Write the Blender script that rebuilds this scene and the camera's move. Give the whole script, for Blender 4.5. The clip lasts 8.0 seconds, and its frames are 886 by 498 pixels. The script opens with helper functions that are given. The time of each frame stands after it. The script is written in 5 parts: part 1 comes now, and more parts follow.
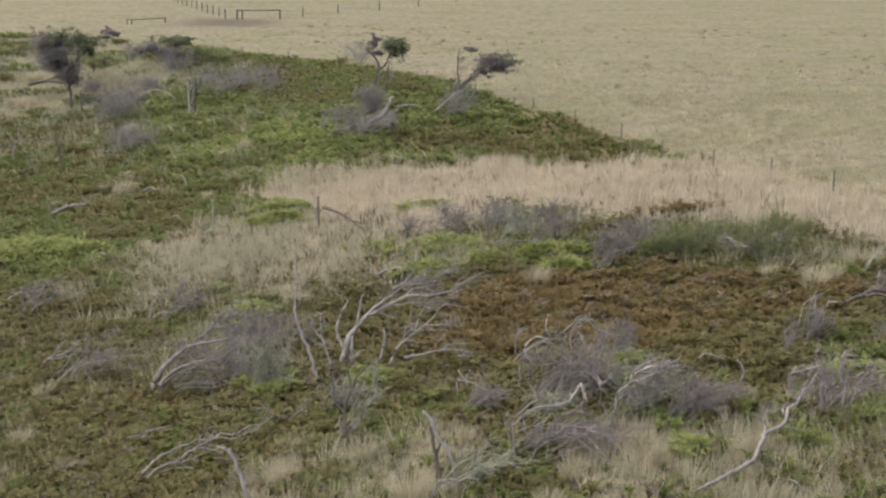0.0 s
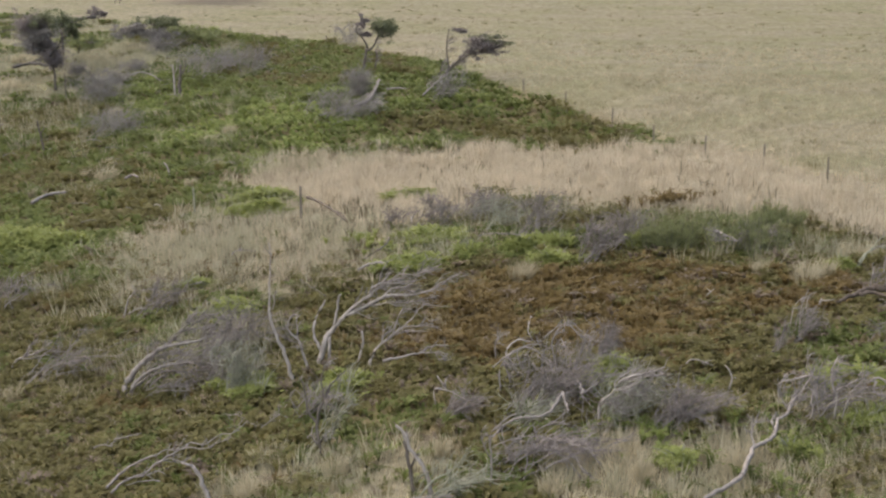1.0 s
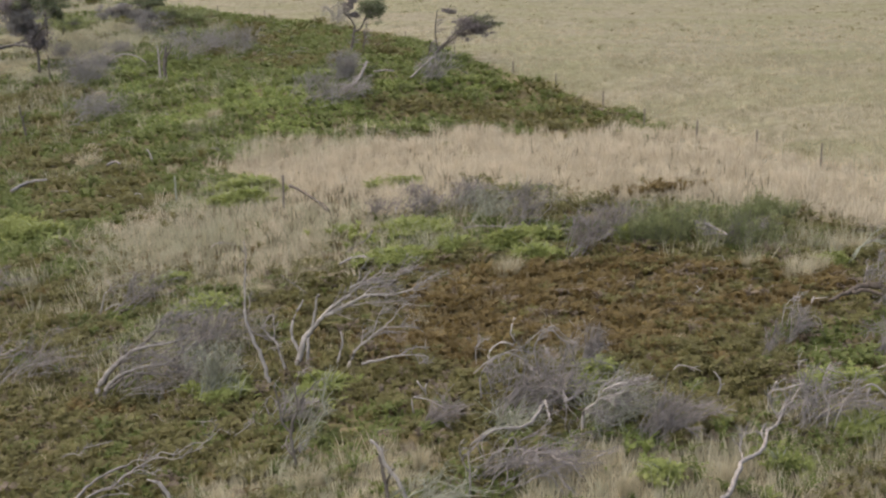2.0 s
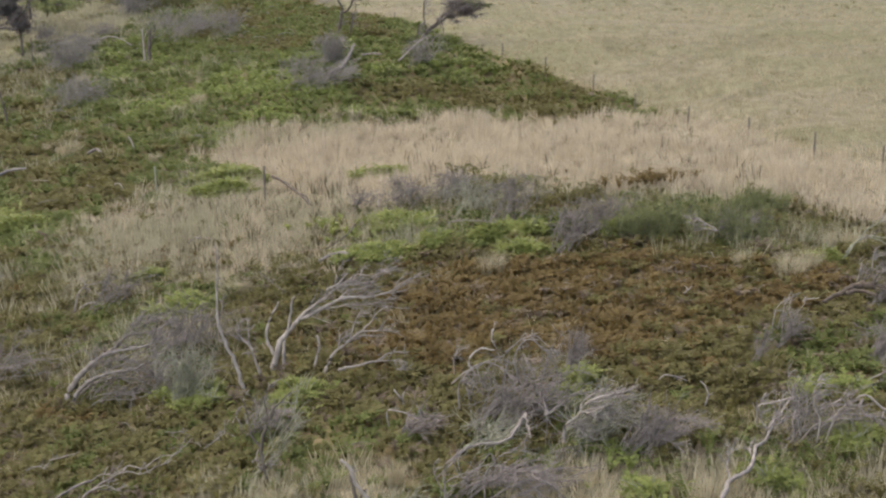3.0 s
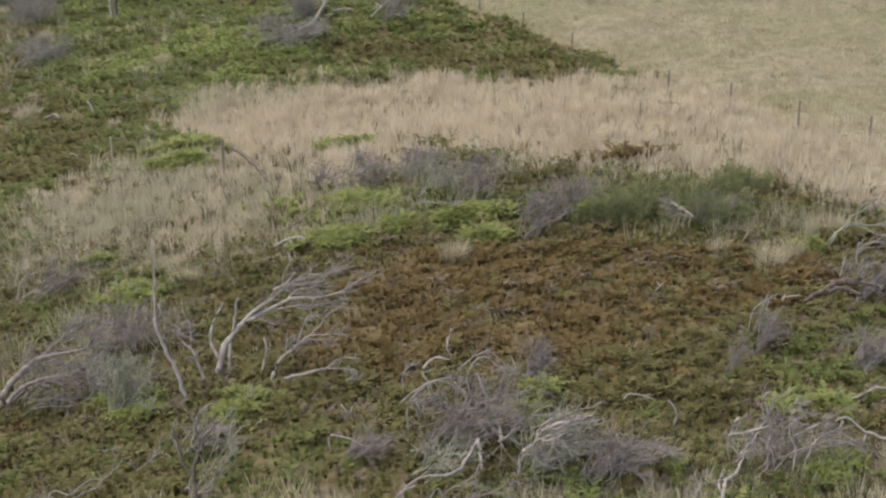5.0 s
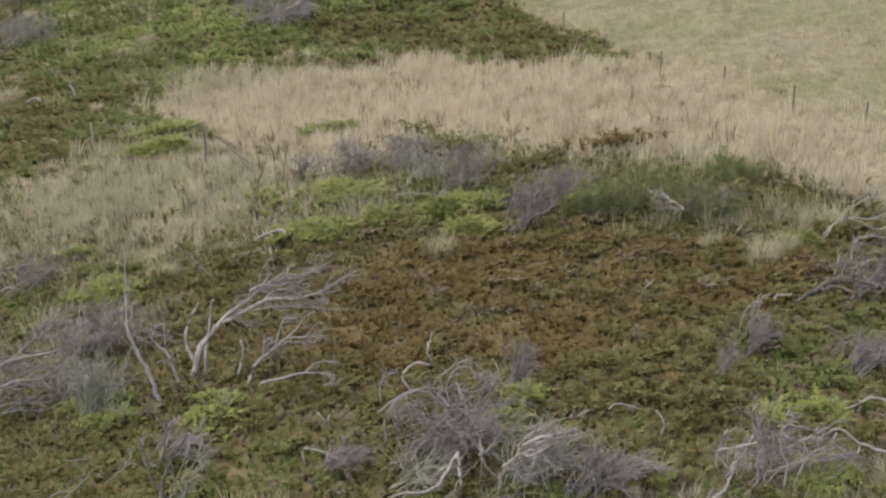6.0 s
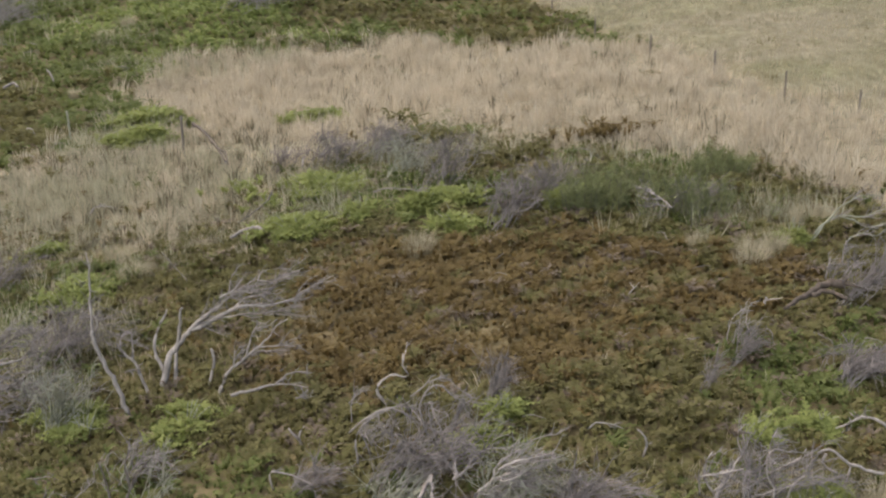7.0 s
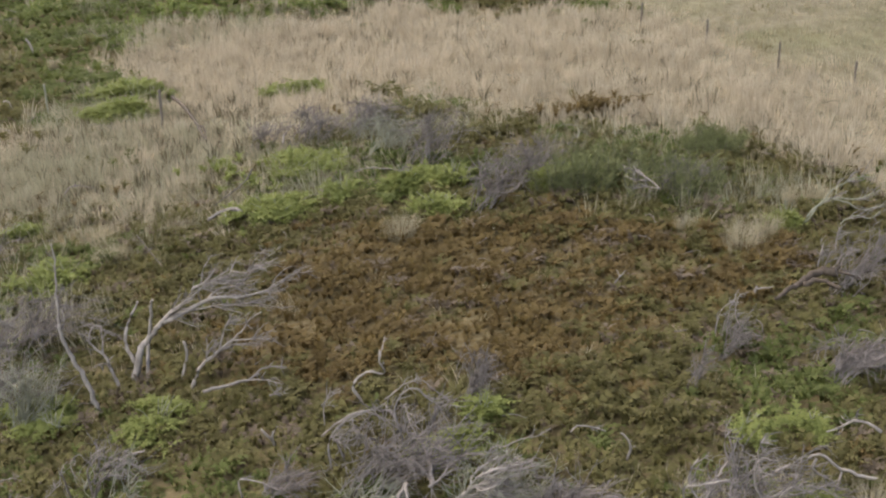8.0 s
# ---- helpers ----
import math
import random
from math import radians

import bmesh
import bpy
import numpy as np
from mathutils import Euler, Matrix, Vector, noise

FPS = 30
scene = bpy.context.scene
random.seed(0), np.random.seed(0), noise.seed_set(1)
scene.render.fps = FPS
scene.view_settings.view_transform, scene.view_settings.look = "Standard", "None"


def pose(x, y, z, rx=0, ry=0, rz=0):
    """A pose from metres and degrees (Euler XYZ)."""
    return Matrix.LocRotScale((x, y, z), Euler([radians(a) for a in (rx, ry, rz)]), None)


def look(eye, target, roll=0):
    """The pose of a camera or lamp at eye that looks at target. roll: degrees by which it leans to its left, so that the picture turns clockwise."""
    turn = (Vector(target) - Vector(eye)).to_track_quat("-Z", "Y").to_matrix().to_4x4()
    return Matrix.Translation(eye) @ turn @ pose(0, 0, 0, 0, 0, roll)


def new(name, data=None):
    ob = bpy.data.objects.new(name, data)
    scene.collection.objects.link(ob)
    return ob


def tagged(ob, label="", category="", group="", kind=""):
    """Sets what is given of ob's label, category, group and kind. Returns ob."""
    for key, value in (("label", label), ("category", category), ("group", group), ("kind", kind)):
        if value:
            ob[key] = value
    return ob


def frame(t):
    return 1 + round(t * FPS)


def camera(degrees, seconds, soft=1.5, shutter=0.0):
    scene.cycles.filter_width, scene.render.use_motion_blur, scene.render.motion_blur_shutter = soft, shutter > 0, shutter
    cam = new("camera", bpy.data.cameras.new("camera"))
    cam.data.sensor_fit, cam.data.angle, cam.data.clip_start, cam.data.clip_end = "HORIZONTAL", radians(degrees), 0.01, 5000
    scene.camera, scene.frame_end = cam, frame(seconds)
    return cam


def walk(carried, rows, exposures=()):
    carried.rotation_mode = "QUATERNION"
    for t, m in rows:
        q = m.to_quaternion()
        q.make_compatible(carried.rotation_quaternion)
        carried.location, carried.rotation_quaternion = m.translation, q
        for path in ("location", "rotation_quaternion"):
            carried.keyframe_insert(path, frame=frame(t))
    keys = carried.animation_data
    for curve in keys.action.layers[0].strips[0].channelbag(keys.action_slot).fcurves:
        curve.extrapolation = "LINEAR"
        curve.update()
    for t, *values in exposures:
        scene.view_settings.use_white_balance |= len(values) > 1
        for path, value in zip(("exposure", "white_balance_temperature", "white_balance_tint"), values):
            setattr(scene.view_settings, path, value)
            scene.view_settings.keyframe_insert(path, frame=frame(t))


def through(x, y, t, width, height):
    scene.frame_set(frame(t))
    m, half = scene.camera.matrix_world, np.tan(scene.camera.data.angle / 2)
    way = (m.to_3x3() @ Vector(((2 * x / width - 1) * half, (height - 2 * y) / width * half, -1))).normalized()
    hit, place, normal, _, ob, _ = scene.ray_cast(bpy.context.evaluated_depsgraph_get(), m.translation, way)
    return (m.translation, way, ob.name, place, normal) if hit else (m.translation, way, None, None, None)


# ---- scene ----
cam = camera(37.0, 8.0, soft=2.2)
PATH = [
    (0, (0.566, -1.672, 12.095), (0.499, 0.27, 11.623), 0.7),
    (0.5, (0.751, -1.023, 12.242), (0.686, 0.914, 11.75), 0.6),
    (1, (0.979, -0.272, 12.411), (0.918, 1.662, 11.903), 0.5),
    (1.5, (1.152, 0.351, 12.577), (1.095, 2.279, 12.05), 0.4),
    (3, (1.719, 2.327, 13.043), (1.672, 4.24, 12.463), 0.1),
    (3.5, (1.93, 2.978, 13.182), (1.888, 4.885, 12.579), 0.1),
    (4, (2.099, 3.593, 13.331), (2.061, 5.493, 12.706), 0.0),
    (4.5, (2.29, 4.229, 13.481), (2.256, 6.122, 12.837), -0.1),
    (4.7, (2.397, 4.54, 13.586), (2.364, 6.43, 12.932), -0.1),
    (6, (2.889, 6.175, 13.966), (2.861, 8.046, 13.258), -0.3),
    (6.5, (3.069, 6.785, 14.125), (3.044, 8.647, 13.396), -0.5),
    (7, (3.293, 7.505, 14.304), (3.272, 9.359, 13.554), -0.5),
    (7.5, (3.477, 8.121, 14.454), (3.458, 9.963, 13.676), -0.6),
    (8, (3.664, 8.735, 14.58), (3.648, 10.563, 13.769), -0.7),
]
walk(cam, [(t, look(eye, target, roll)) for t, eye, target, roll in PATH], exposures=[(0.0, 0.93), (6.0, 0.93), (8.0, 0.88)])

# ---- light ----
world = bpy.data.worlds.new("overcast_sky")
scene.world = world
world.use_nodes = True
wn = world.node_tree
sky = wn.nodes.new("ShaderNodeTexSky")
sky.sky_type = "NISHITA"
sky.sun_disc = False
sky.sun_elevation = radians(52)
sky.sun_rotation = radians(-35)
sky.air_density, sky.dust_density, sky.ozone_density = 1.0, 6.0, 1.0
wn.links.new(sky.outputs[0], wn.nodes["Background"].inputs[0])
wn.nodes["Background"].inputs[1].default_value = 0.15

sun = new("sun", bpy.data.lights.new("sun", "SUN"))
sun.data.energy, sun.data.angle, sun.data.color = 1.5, radians(30), (1.0, 0.98, 0.95)
sun.matrix_world = look((-30, -25, 60), (5, 45, 0))


# ---- materials ----
def shader(name, rough=0.85, spec=0.15):
    m = bpy.data.materials.new(name)
    m.use_nodes = True
    t = m.node_tree
    b = t.nodes["Principled BSDF"]
    b.inputs["Roughness"].default_value = rough
    b.inputs["Specular IOR Level"].default_value = spec
    return m, t, b


def ramp(t, source, stops):
    r = t.nodes.new("ShaderNodeValToRGB")
    while len(r.color_ramp.elements) < len(stops):
        r.color_ramp.elements.new(0.5)
    for e, (at, col) in zip(r.color_ramp.elements, stops):
        e.position, e.color = at, (*col, 1)
    t.links.new(source, r.inputs[0])
    return r.outputs[0]


def grain(t, scale, detail=3.0, stretch=(1, 1, 1), rough=0.55):
    g = t.nodes.new("ShaderNodeNewGeometry")
    mp = t.nodes.new("ShaderNodeMapping")
    mp.inputs["Scale"].default_value = stretch
    n = t.nodes.new("ShaderNodeTexNoise")
    n.inputs["Scale"].default_value = scale
    n.inputs["Detail"].default_value = detail
    n.inputs["Roughness"].default_value = rough
    t.links.new(g.outputs["Position"], mp.inputs[0])
    t.links.new(mp.outputs[0], n.inputs["Vector"])
    return n.outputs["Fac"]


def blend(t, fac, a, b, kind="MIX"):
    m = t.nodes.new("ShaderNodeMix")
    m.data_type, m.blend_type = "RGBA", kind
    for socket, v in ((m.inputs[0], fac), (m.inputs[6], a), (m.inputs[7], b)):
        if isinstance(v, (int, float)):
            socket.default_value = v
        elif isinstance(v, tuple):
            socket.default_value = (*v, 1)
        else:
            t.links.new(v, socket)
    return m.outputs[2]


def foliage(name, dark, mid, light, through=0.4, scale=2.2):
    """Leaves: each island its own tone, drifting slowly over the ground."""
    m, t, b = shader(name, 0.7, 0.2)
    g = t.nodes.new("ShaderNodeNewGeometry")
    a = ramp(t, g.outputs["Random Per Island"], ((0, dark), (0.5, mid), (1, light)))
    c = ramp(t, grain(t, scale), ((0.3, dark), (0.5, mid), (0.72, light)))
    col = blend(t, 0.6, a, c)
    t.links.new(col, b.inputs["Base Color"])
    tr = t.nodes.new("ShaderNodeBsdfTranslucent")
    t.links.new(col, tr.inputs[0])
    mx = t.nodes.new("ShaderNodeMixShader")
    mx.inputs[0].default_value = through
    t.links.new(b.outputs[0], mx.inputs[1])
    t.links.new(tr.outputs[0], mx.inputs[2])
    t.links.new(mx.outputs[0], t.nodes["Material Output"].inputs[0])
    return m


def bark(name, dark, mid, light):
    m, t, b = shader(name, 0.8, 0.25)
    g = t.nodes.new("ShaderNodeNewGeometry")
    streak = ramp(t, grain(t, 9.0, 5.0, (1.0, 1.0, 0.35)), ((0.3, dark), (0.5, mid), (0.7, light)))
    each = ramp(t, g.outputs["Random Per Island"], ((0, dark), (0.5, mid), (1, light)))
    t.links.new(blend(t, 0.4, streak, each), b.inputs["Base Color"])
    bp = t.nodes.new("ShaderNodeBump")
    bp.inputs["Strength"].default_value, bp.inputs["Distance"].default_value = 0.5, 0.01
    t.links.new(grain(t, 40.0, 4.0, (1, 1, 0.3)), bp.inputs["Height"])
    t.links.new(bp.outputs[0], b.inputs["Normal"])
    return m


FERN_BROWN = foliage("fern_brown", (0.08, 0.055, 0.02), (0.125, 0.088, 0.031), (0.18, 0.133, 0.049))
FERN_WITHERED = foliage("fern_withered", (0.1, 0.077, 0.055), (0.16, 0.125, 0.09), (0.232, 0.187, 0.138))
FERN_OLIVE = foliage("fern_olive", (0.074, 0.065, 0.022), (0.118, 0.107, 0.039), (0.178, 0.162, 0.061))
FERN_GREEN = foliage("fern_green", (0.063, 0.075, 0.022), (0.112, 0.131, 0.037), (0.168, 0.19, 0.061))
FERN_LIME = foliage("fern_lime", (0.088, 0.108, 0.031), (0.172, 0.205, 0.056), (0.255, 0.292, 0.098))
STRAW = foliage("straw_grass", (0.292, 0.25, 0.177), (0.454, 0.394, 0.292), (0.605, 0.533, 0.405), 0.4, 1.2)
DRY_GRASS = foliage("dry_grass", (0.225, 0.198, 0.126), (0.39, 0.346, 0.235), (0.55, 0.493, 0.36), 0.38, 1.2)
PASTURE = foliage("pasture_grass", (0.2, 0.18, 0.108), (0.3, 0.268, 0.176), (0.4, 0.36, 0.25), 0.35, 0.25)
LIME_LEAF = foliage("lime_leaf", (0.136, 0.156, 0.045), (0.195, 0.219, 0.063), (0.272, 0.297, 0.097), 0.4, 1.6)
GREY_GRASS = foliage("grey_green_grass", (0.197, 0.184, 0.119), (0.342, 0.322, 0.22), (0.47, 0.443, 0.315), 0.35, 1.5)
FEATHER = foliage("feather_leaf", (0.115, 0.125, 0.056), (0.2, 0.218, 0.094), (0.29, 0.31, 0.142), 0.3, 1.0)
TREE_LEAF = foliage("tree_leaf", (0.1, 0.107, 0.062), (0.142, 0.152, 0.085), (0.195, 0.207, 0.115), 0.3, 1.0)
TREE_MAUVE = foliage("tree_mauve_leaf", (0.14, 0.12, 0.115), (0.195, 0.168, 0.16), (0.255, 0.222, 0.21), 0.4, 1.0)
TREE_GREY = foliage("tree_grey_leaf", (0.175, 0.163, 0.15), (0.225, 0.21, 0.194), (0.275, 0.256, 0.234), 0.45, 1.0)
DARK_GRASS = foliage("dark_grass", (0.057, 0.049, 0.028), (0.123, 0.106, 0.063), (0.209, 0.18, 0.114), 0.2, 2.0)
WOOD_PALE = bark("bleached_wood", (0.13, 0.112, 0.096), (0.27, 0.238, 0.21), (0.43, 0.385, 0.342))
BARK_BROWN = bark("brown_rotten_bark", (0.035, 0.026, 0.019), (0.075, 0.057, 0.042), (0.13, 0.103, 0.08))
LOG_PALE = bark("grey_log_wood", (0.111, 0.095, 0.082), (0.202, 0.177, 0.156), (0.293, 0.261, 0.234))
WOOD_DARK = bark("dark_bark", (0.05, 0.042, 0.035), (0.1, 0.085, 0.07), (0.17, 0.145, 0.12))
TWIG_GREY = bark("grey_twig", (0.113, 0.099, 0.09), (0.19, 0.17, 0.155), (0.285, 0.257, 0.235))
TWIG_DUSK = bark("dusky_mauve_twig", (0.094, 0.08, 0.074), (0.17, 0.148, 0.137), (0.268, 0.237, 0.222))
TWIG_MAUVE = bark("bleached_mauve_twig", (0.128, 0.116, 0.106), (0.212, 0.194, 0.178), (0.31, 0.285, 0.262))
TWIG_GREEN = bark("grey_green_twig", (0.135, 0.14, 0.097), (0.235, 0.235, 0.172), (0.36, 0.35, 0.268))
POST_WOOD = bark("post_wood", (0.07, 0.06, 0.05), (0.13, 0.11, 0.09), (0.2, 0.175, 0.15))


# ---- lie of the land ----
HILLS = ((0, 70, 9, -1.481), (-8, 86, 10, 0.892), (-10, 36, 8, -0.911), (13, 60, 8, -0.116), (6, 28, 6, 0.396), (-22, 66, 9, -0.114))
SLOPE = (-0.079, 4.028, -0.35, -1.725, -1.352, 0.479, 0.565, -2.511, 1.033)


def eased(v, a, b):
    w = (v - (a + b) / 2) / ((b - a) / 2)
    return w / (1 + np.abs(w) ** 6) ** (1 / 6)


def canopy(x, y):
    """Height of the top of the low growth."""
    x, y = np.asarray(x, float), np.asarray(y, float)
    u, v = eased(x, -34, 24), eased(y, 18, 112)
    terms = (np.ones_like(u), u, v, u * u, u * v, v * v, v**3, u * v * v, u * u * v)
    z = sum(c * q for c, q in zip(SLOPE, terms))
    for hx, hy, s, h in HILLS:
        z = z + h * np.exp(-((x - hx) ** 2 + (y - hy) ** 2) / (2 * s * s))
    k = np.clip((y - 105) / 45, 0, 1)
    return z * (1 - k * k * (3 - 2 * k))


def lattice(x, y, size, seed):
    """Smooth noise from -1 to 1 with lumps of about that size."""
    r = np.random.RandomState(seed).uniform(-1, 1, (256, 256))
    gx, gy = np.asarray(x, float) / size, np.asarray(y, float) / size
    ix, iy = np.floor(gx).astype(int), np.floor(gy).astype(int)
    fx, fy = gx - ix, gy - iy
    fx, fy = fx * fx * (3 - 2 * fx), fy * fy * (3 - 2 * fy)
    at = lambda a, b: r[a & 255, b & 255]
    return (at(ix, iy) * (1 - fx) + at(ix + 1, iy) * fx) * (1 - fy) + (at(ix, iy + 1) * (1 - fx) + at(ix + 1, iy + 1) * fx) * fy


def inside(x, y, outline):
    x, y = np.asarray(x, float), np.asarray(y, float)
    hit = np.zeros(x.shape, bool)
    for (ax, ay), (bx, by) in zip(outline, outline[1:] + outline[:1]):
        cross = (ay > y) != (by > y)
        hit ^= cross & (x < (bx - ax) * (y - ay) / (by - ay + 1e-12) + ax)
    return hit


STRAW_BAND = [(-14.2, 50.2), (-14.6, 57.6), (-9.2, 57), (-11.8, 66), (-11.4, 72.2), (-5.3, 72), (-2.2, 73), (1.7, 73.6), (6, 68.6), (9.6, 67.2),
              (11.8, 63.6), (13.4, 58.3), (15.1, 53.3), (16.9, 50.2), (24, 41), (22, 38), (17, 40.4), (14.6, 42.4), (13.2, 43.8), (11.6, 45.6), (9.2, 47.9), (6.8, 49.2), (3.6, 51.8), (1.6, 54),
              (0.2, 53.2), (-1.9, 49.6), (-2.9, 45.6), (-5.2, 43.6), (-9.6, 46.2), (-12.7, 47.9)]
LOW_GRASS = [(-4.5, 29), (-1, 28), (2, 25.6), (4, 26.5), (7, 27.6), (10, 27.9), (16, 29.4), (22, 8), (-14, 8), (-9.5, 22), (-5.2, 26)]
EDGE_X = (-400, -60, -41, -27, -20, -13, -3.9, 0.2, 5.9, 8.2, 10, 11.7, 13.4, 15, 17, 20, 40, 400)
EDGE_Y = (150, 148, 144, 132, 124, 119, 105, 91, 80, 75, 69, 63.6, 58.5, 53.3, 49.5, 44, 12, -500)
# x, y, half widths, tone: 0 rust brown, 0.35 olive, 0.65 green, 1 lime
FAR_TONES = (
    (-15.6, 81.9, 6.2, 8, 0.78), (-10.5, 81.6, 4.3, 8, 0.72), (-7.6, 74.7, 4, 2.7, 0.8), (-23.2, 95.4, 3.4, 8, 0.72), (-0.1, 85, 3.7, 5, 0.62),
    (3.7, 77, 5, 3, 0.3), (-10.8, 105, 6, 12, 0.4), (-2.4, 77.6, 3.4, 2.7, 0.38), (-12.4, 68.4, 2.2, 4.3, 0.62), (-16.5, 64.7, 3.5, 5.7, 0.3),
    (-24.8, 79.3, 4.6, 7, 0.42), (-28.8, 92.7, 5, 5, 0.3), (-4.7, 72.3, 2.6, 1, 0.25), (8, 72.5, 3, 3.4, 0.3), (-13.5, 106, 6, 7, 0.36), (-12, 115, 6, 6, 0.36), (-20, 119, 5, 4, 0.35), (-5.5, 97, 4, 4, 0.38), (-22, 73.4, 4, 5, 0.42))
NEAR_TONES = (
    (0.7, 24.3, 1.4, 1.6, 0.62),     (4.7, 37.5, 5.6, 4.6, 0.03), (6.3, 32.0, 2.8, 2.2, 0.2), (-8, 32, 2.8, 3.4, 0.4), (-15.3, 44.8, 2.5, 4.3, 0.35), (-8.6, 42, 2, 2.2, 0.62), (-1.6, 31.6, 3.2, 1.8, 0.45),
    (9.4, 31.2, 1.6, 1.6, 0.74), (0.3, 46, 3.1, 2.0, 0.62), (4, 26.1, 1, 1.1, 0.7), (6.6, 30.2, 0.9, 1.1, 0.6), (5.6, 34.6, 3.8, 2.4, 0.08),
    (9.6, 41.2, 1.5, 1.6, 0.32), (9.4, 44.8, 2.4, 2.4, 0.55), (4.5, 45, 2, 1.3, 0.6), (-3.7, 42.3, 1.8, 2, 0.28), (11, 41.6, 2.6, 1.6, 0.5), (9.8, 32.6, 2.2, 1.4, 0.62), (-17.5, 55, 2.6, 3.6, 0.72), (-13.6, 49.5, 1.6, 2.5, 0.6))


def cover(x, y):
    """What grows at a place: 0 heath, 1 straw, 2 pasture, 3 low dry grass, 4 rough pasture with tufts."""
    wx = x + 0.9 * lattice(x, y, 2.6, 3) + 0.5 * lattice(x, y, 0.9, 4)
    wy = y + 1.0 * lattice(x, y, 2.8, 5) + 0.5 * lattice(x, y, 0.9, 6)
    kind = np.zeros(np.shape(x), int)
    kind[inside(wx, wy, LOW_GRASS)] = 3
    kind[((wx - 0.7) / 1.2) ** 2 + ((wy - 24.3) / 1.5) ** 2 < 1] = 0
    kind[((wx + 42) / 17) ** 2 + ((wy - 121) / 28) ** 2 < 1] = 4
    kind[inside(wx, wy, STRAW_BAND)] = 1
    ex = x - 0.12 + 0.2 * lattice(x, y, 1.2, 7)
    kind[(y > np.interp(ex, EDGE_X, EDGE_Y)) & (kind != 1)] = 2
    return kind


def streaks(x, y):
    """Drawn-out olive runs through the rough pasture."""
    return lattice(0.33 * x, y, 1.7, 38) + 0.6 * lattice(0.6 * x, y, 0.9, 39)


def tone(x, y):
    ease = np.where(np.asarray(y) > 58, 0.58, 0.38)
    num, den = ease * 0.25, np.full(np.shape(x), 0.25)
    for cx, cy, rx, ry, v in FAR_TONES + NEAR_TONES:
        w = np.exp(-((((x - cx) / rx) ** 2 + ((y - cy) / ry) ** 2) ** 1.5))
        num, den = num + w * v, den + w
    far = np.asarray(y) > 55
    return num / den + np.where(far, 0.16, 0.12) * lattice(x, y, 2.3, 11) + np.where(far, 0.0, 0.12) * lattice(x, y, 1.1, 13) + np.where(far, 0.08, 0.07) * lattice(x, y, 0.6, 12)


def mesh_of(name, verts, faces, mat, smooth=False):
    me = bpy.data.meshes.new(name)
    me.from_pydata(verts if isinstance(verts, list) else verts.tolist(), [], faces if isinstance(faces, list) else faces.tolist())
    me.materials.append(mat)
    if smooth:
        me.polygons.foreach_set("use_smooth", [True] * len(me.polygons))
    me.update()
    return me


# ground: one sheet to the horizon
def ground_lines(a, b, step, far):
    mid = np.arange(a, b + step / 2, step)
    out = step * 1.35 ** np.arange(1, 60)
    out = np.cumsum(out)
    out = out[out < far]
    return np.concatenate([a - out[::-1], mid, b + out])


SINK = 0.34
gx, gy = ground_lines(-64, 34, 0.8, 2600), ground_lines(14, 150, 0.8, 2600)
GX, GY = np.meshgrid(gx, gy)
kinds = cover(GX, GY)
GZ = canopy(GX, GY) - SINK + 0.05 * lattice(GX, GY, 1.5, 21) + np.where(kinds == 2, 0.2 + 0.06 * lattice(GX, GY, 5, 22), 0)
idx = np.arange(GX.size).reshape(GX.shape)
quads = np.stack([idx[:-1, :-1], idx[:-1, 1:], idx[1:, 1:], idx[1:, :-1]], -1).reshape(-1, 4)

GROUND, t, b = shader("ground_litter_and_turf", 0.95, 0.1)
at = t.nodes.new("ShaderNodeAttribute")
at.attribute_name = "growth"
sep = t.nodes.new("ShaderNodeSeparateColor")
t.links.new(at.outputs["Color"], sep.inputs[0])
litter = ramp(t, grain(t, 3.0, 6.0), ((0.3, (0.092, 0.073, 0.038)), (0.55, (0.15, 0.121, 0.065)), (0.75, (0.2, 0.165, 0.093))))
thatch = ramp(t, grain(t, 4.0, 6.0), ((0.3, (0.095, 0.083, 0.05)), (0.6, (0.21, 0.185, 0.125))))
fine = ramp(t, grain(t, 2.2, 8.0, (0.87, 0.479, 0.87), 0.7), ((0.32, (0.113, 0.099, 0.061)), (0.5, (0.17, 0.149, 0.099)), (0.68, (0.226, 0.2, 0.139))))
patchy = ramp(t, grain(t, 0.16, 5.0, (0.6, 1, 1)), ((0.4, (1.0, 1.0, 1.0)), (0.64, (0.81, 0.89, 0.69))))
turf = blend(t, 0.8, fine, patchy, "MULTIPLY")
spots = ramp(t, grain(t, 0.75, 6.0, (1, 0.8, 1), 0.65), ((0.33, (0.62, 0.66, 0.5)), (0.48, (1, 1, 1))))
turf = blend(t, 0.8, turf, spots, "MULTIPLY")
col = blend(t, sep.outputs[1], litter, thatch)
col = blend(t, sep.outputs[0], col, turf)
col = blend(t, sep.outputs[2], col, blend(t, 0.85, turf, (0.07, 0.058, 0.045)))
t.links.new(col, b.inputs["Base Color"])
bp = t.nodes.new("ShaderNodeBump")
bp.inputs["Strength"].default_value, bp.inputs["Distance"].default_value = 0.8, 0.12
t.links.new(grain(t, 5.0, 6.0), bp.inputs["Height"])
t.links.new(bp.outputs[0], b.inputs["Normal"])
me = mesh_of("ground", np.stack([GX, GY, GZ], -1).reshape(-1, 3), quads, GROUND, True)
growth = me.color_attributes.new("growth", "FLOAT_COLOR", "POINT")
k = kinds.ravel()
mud = np.exp(-((((GX + 33.5) / 7) ** 2 + ((GY - 169) / 7) ** 2) ** 2))
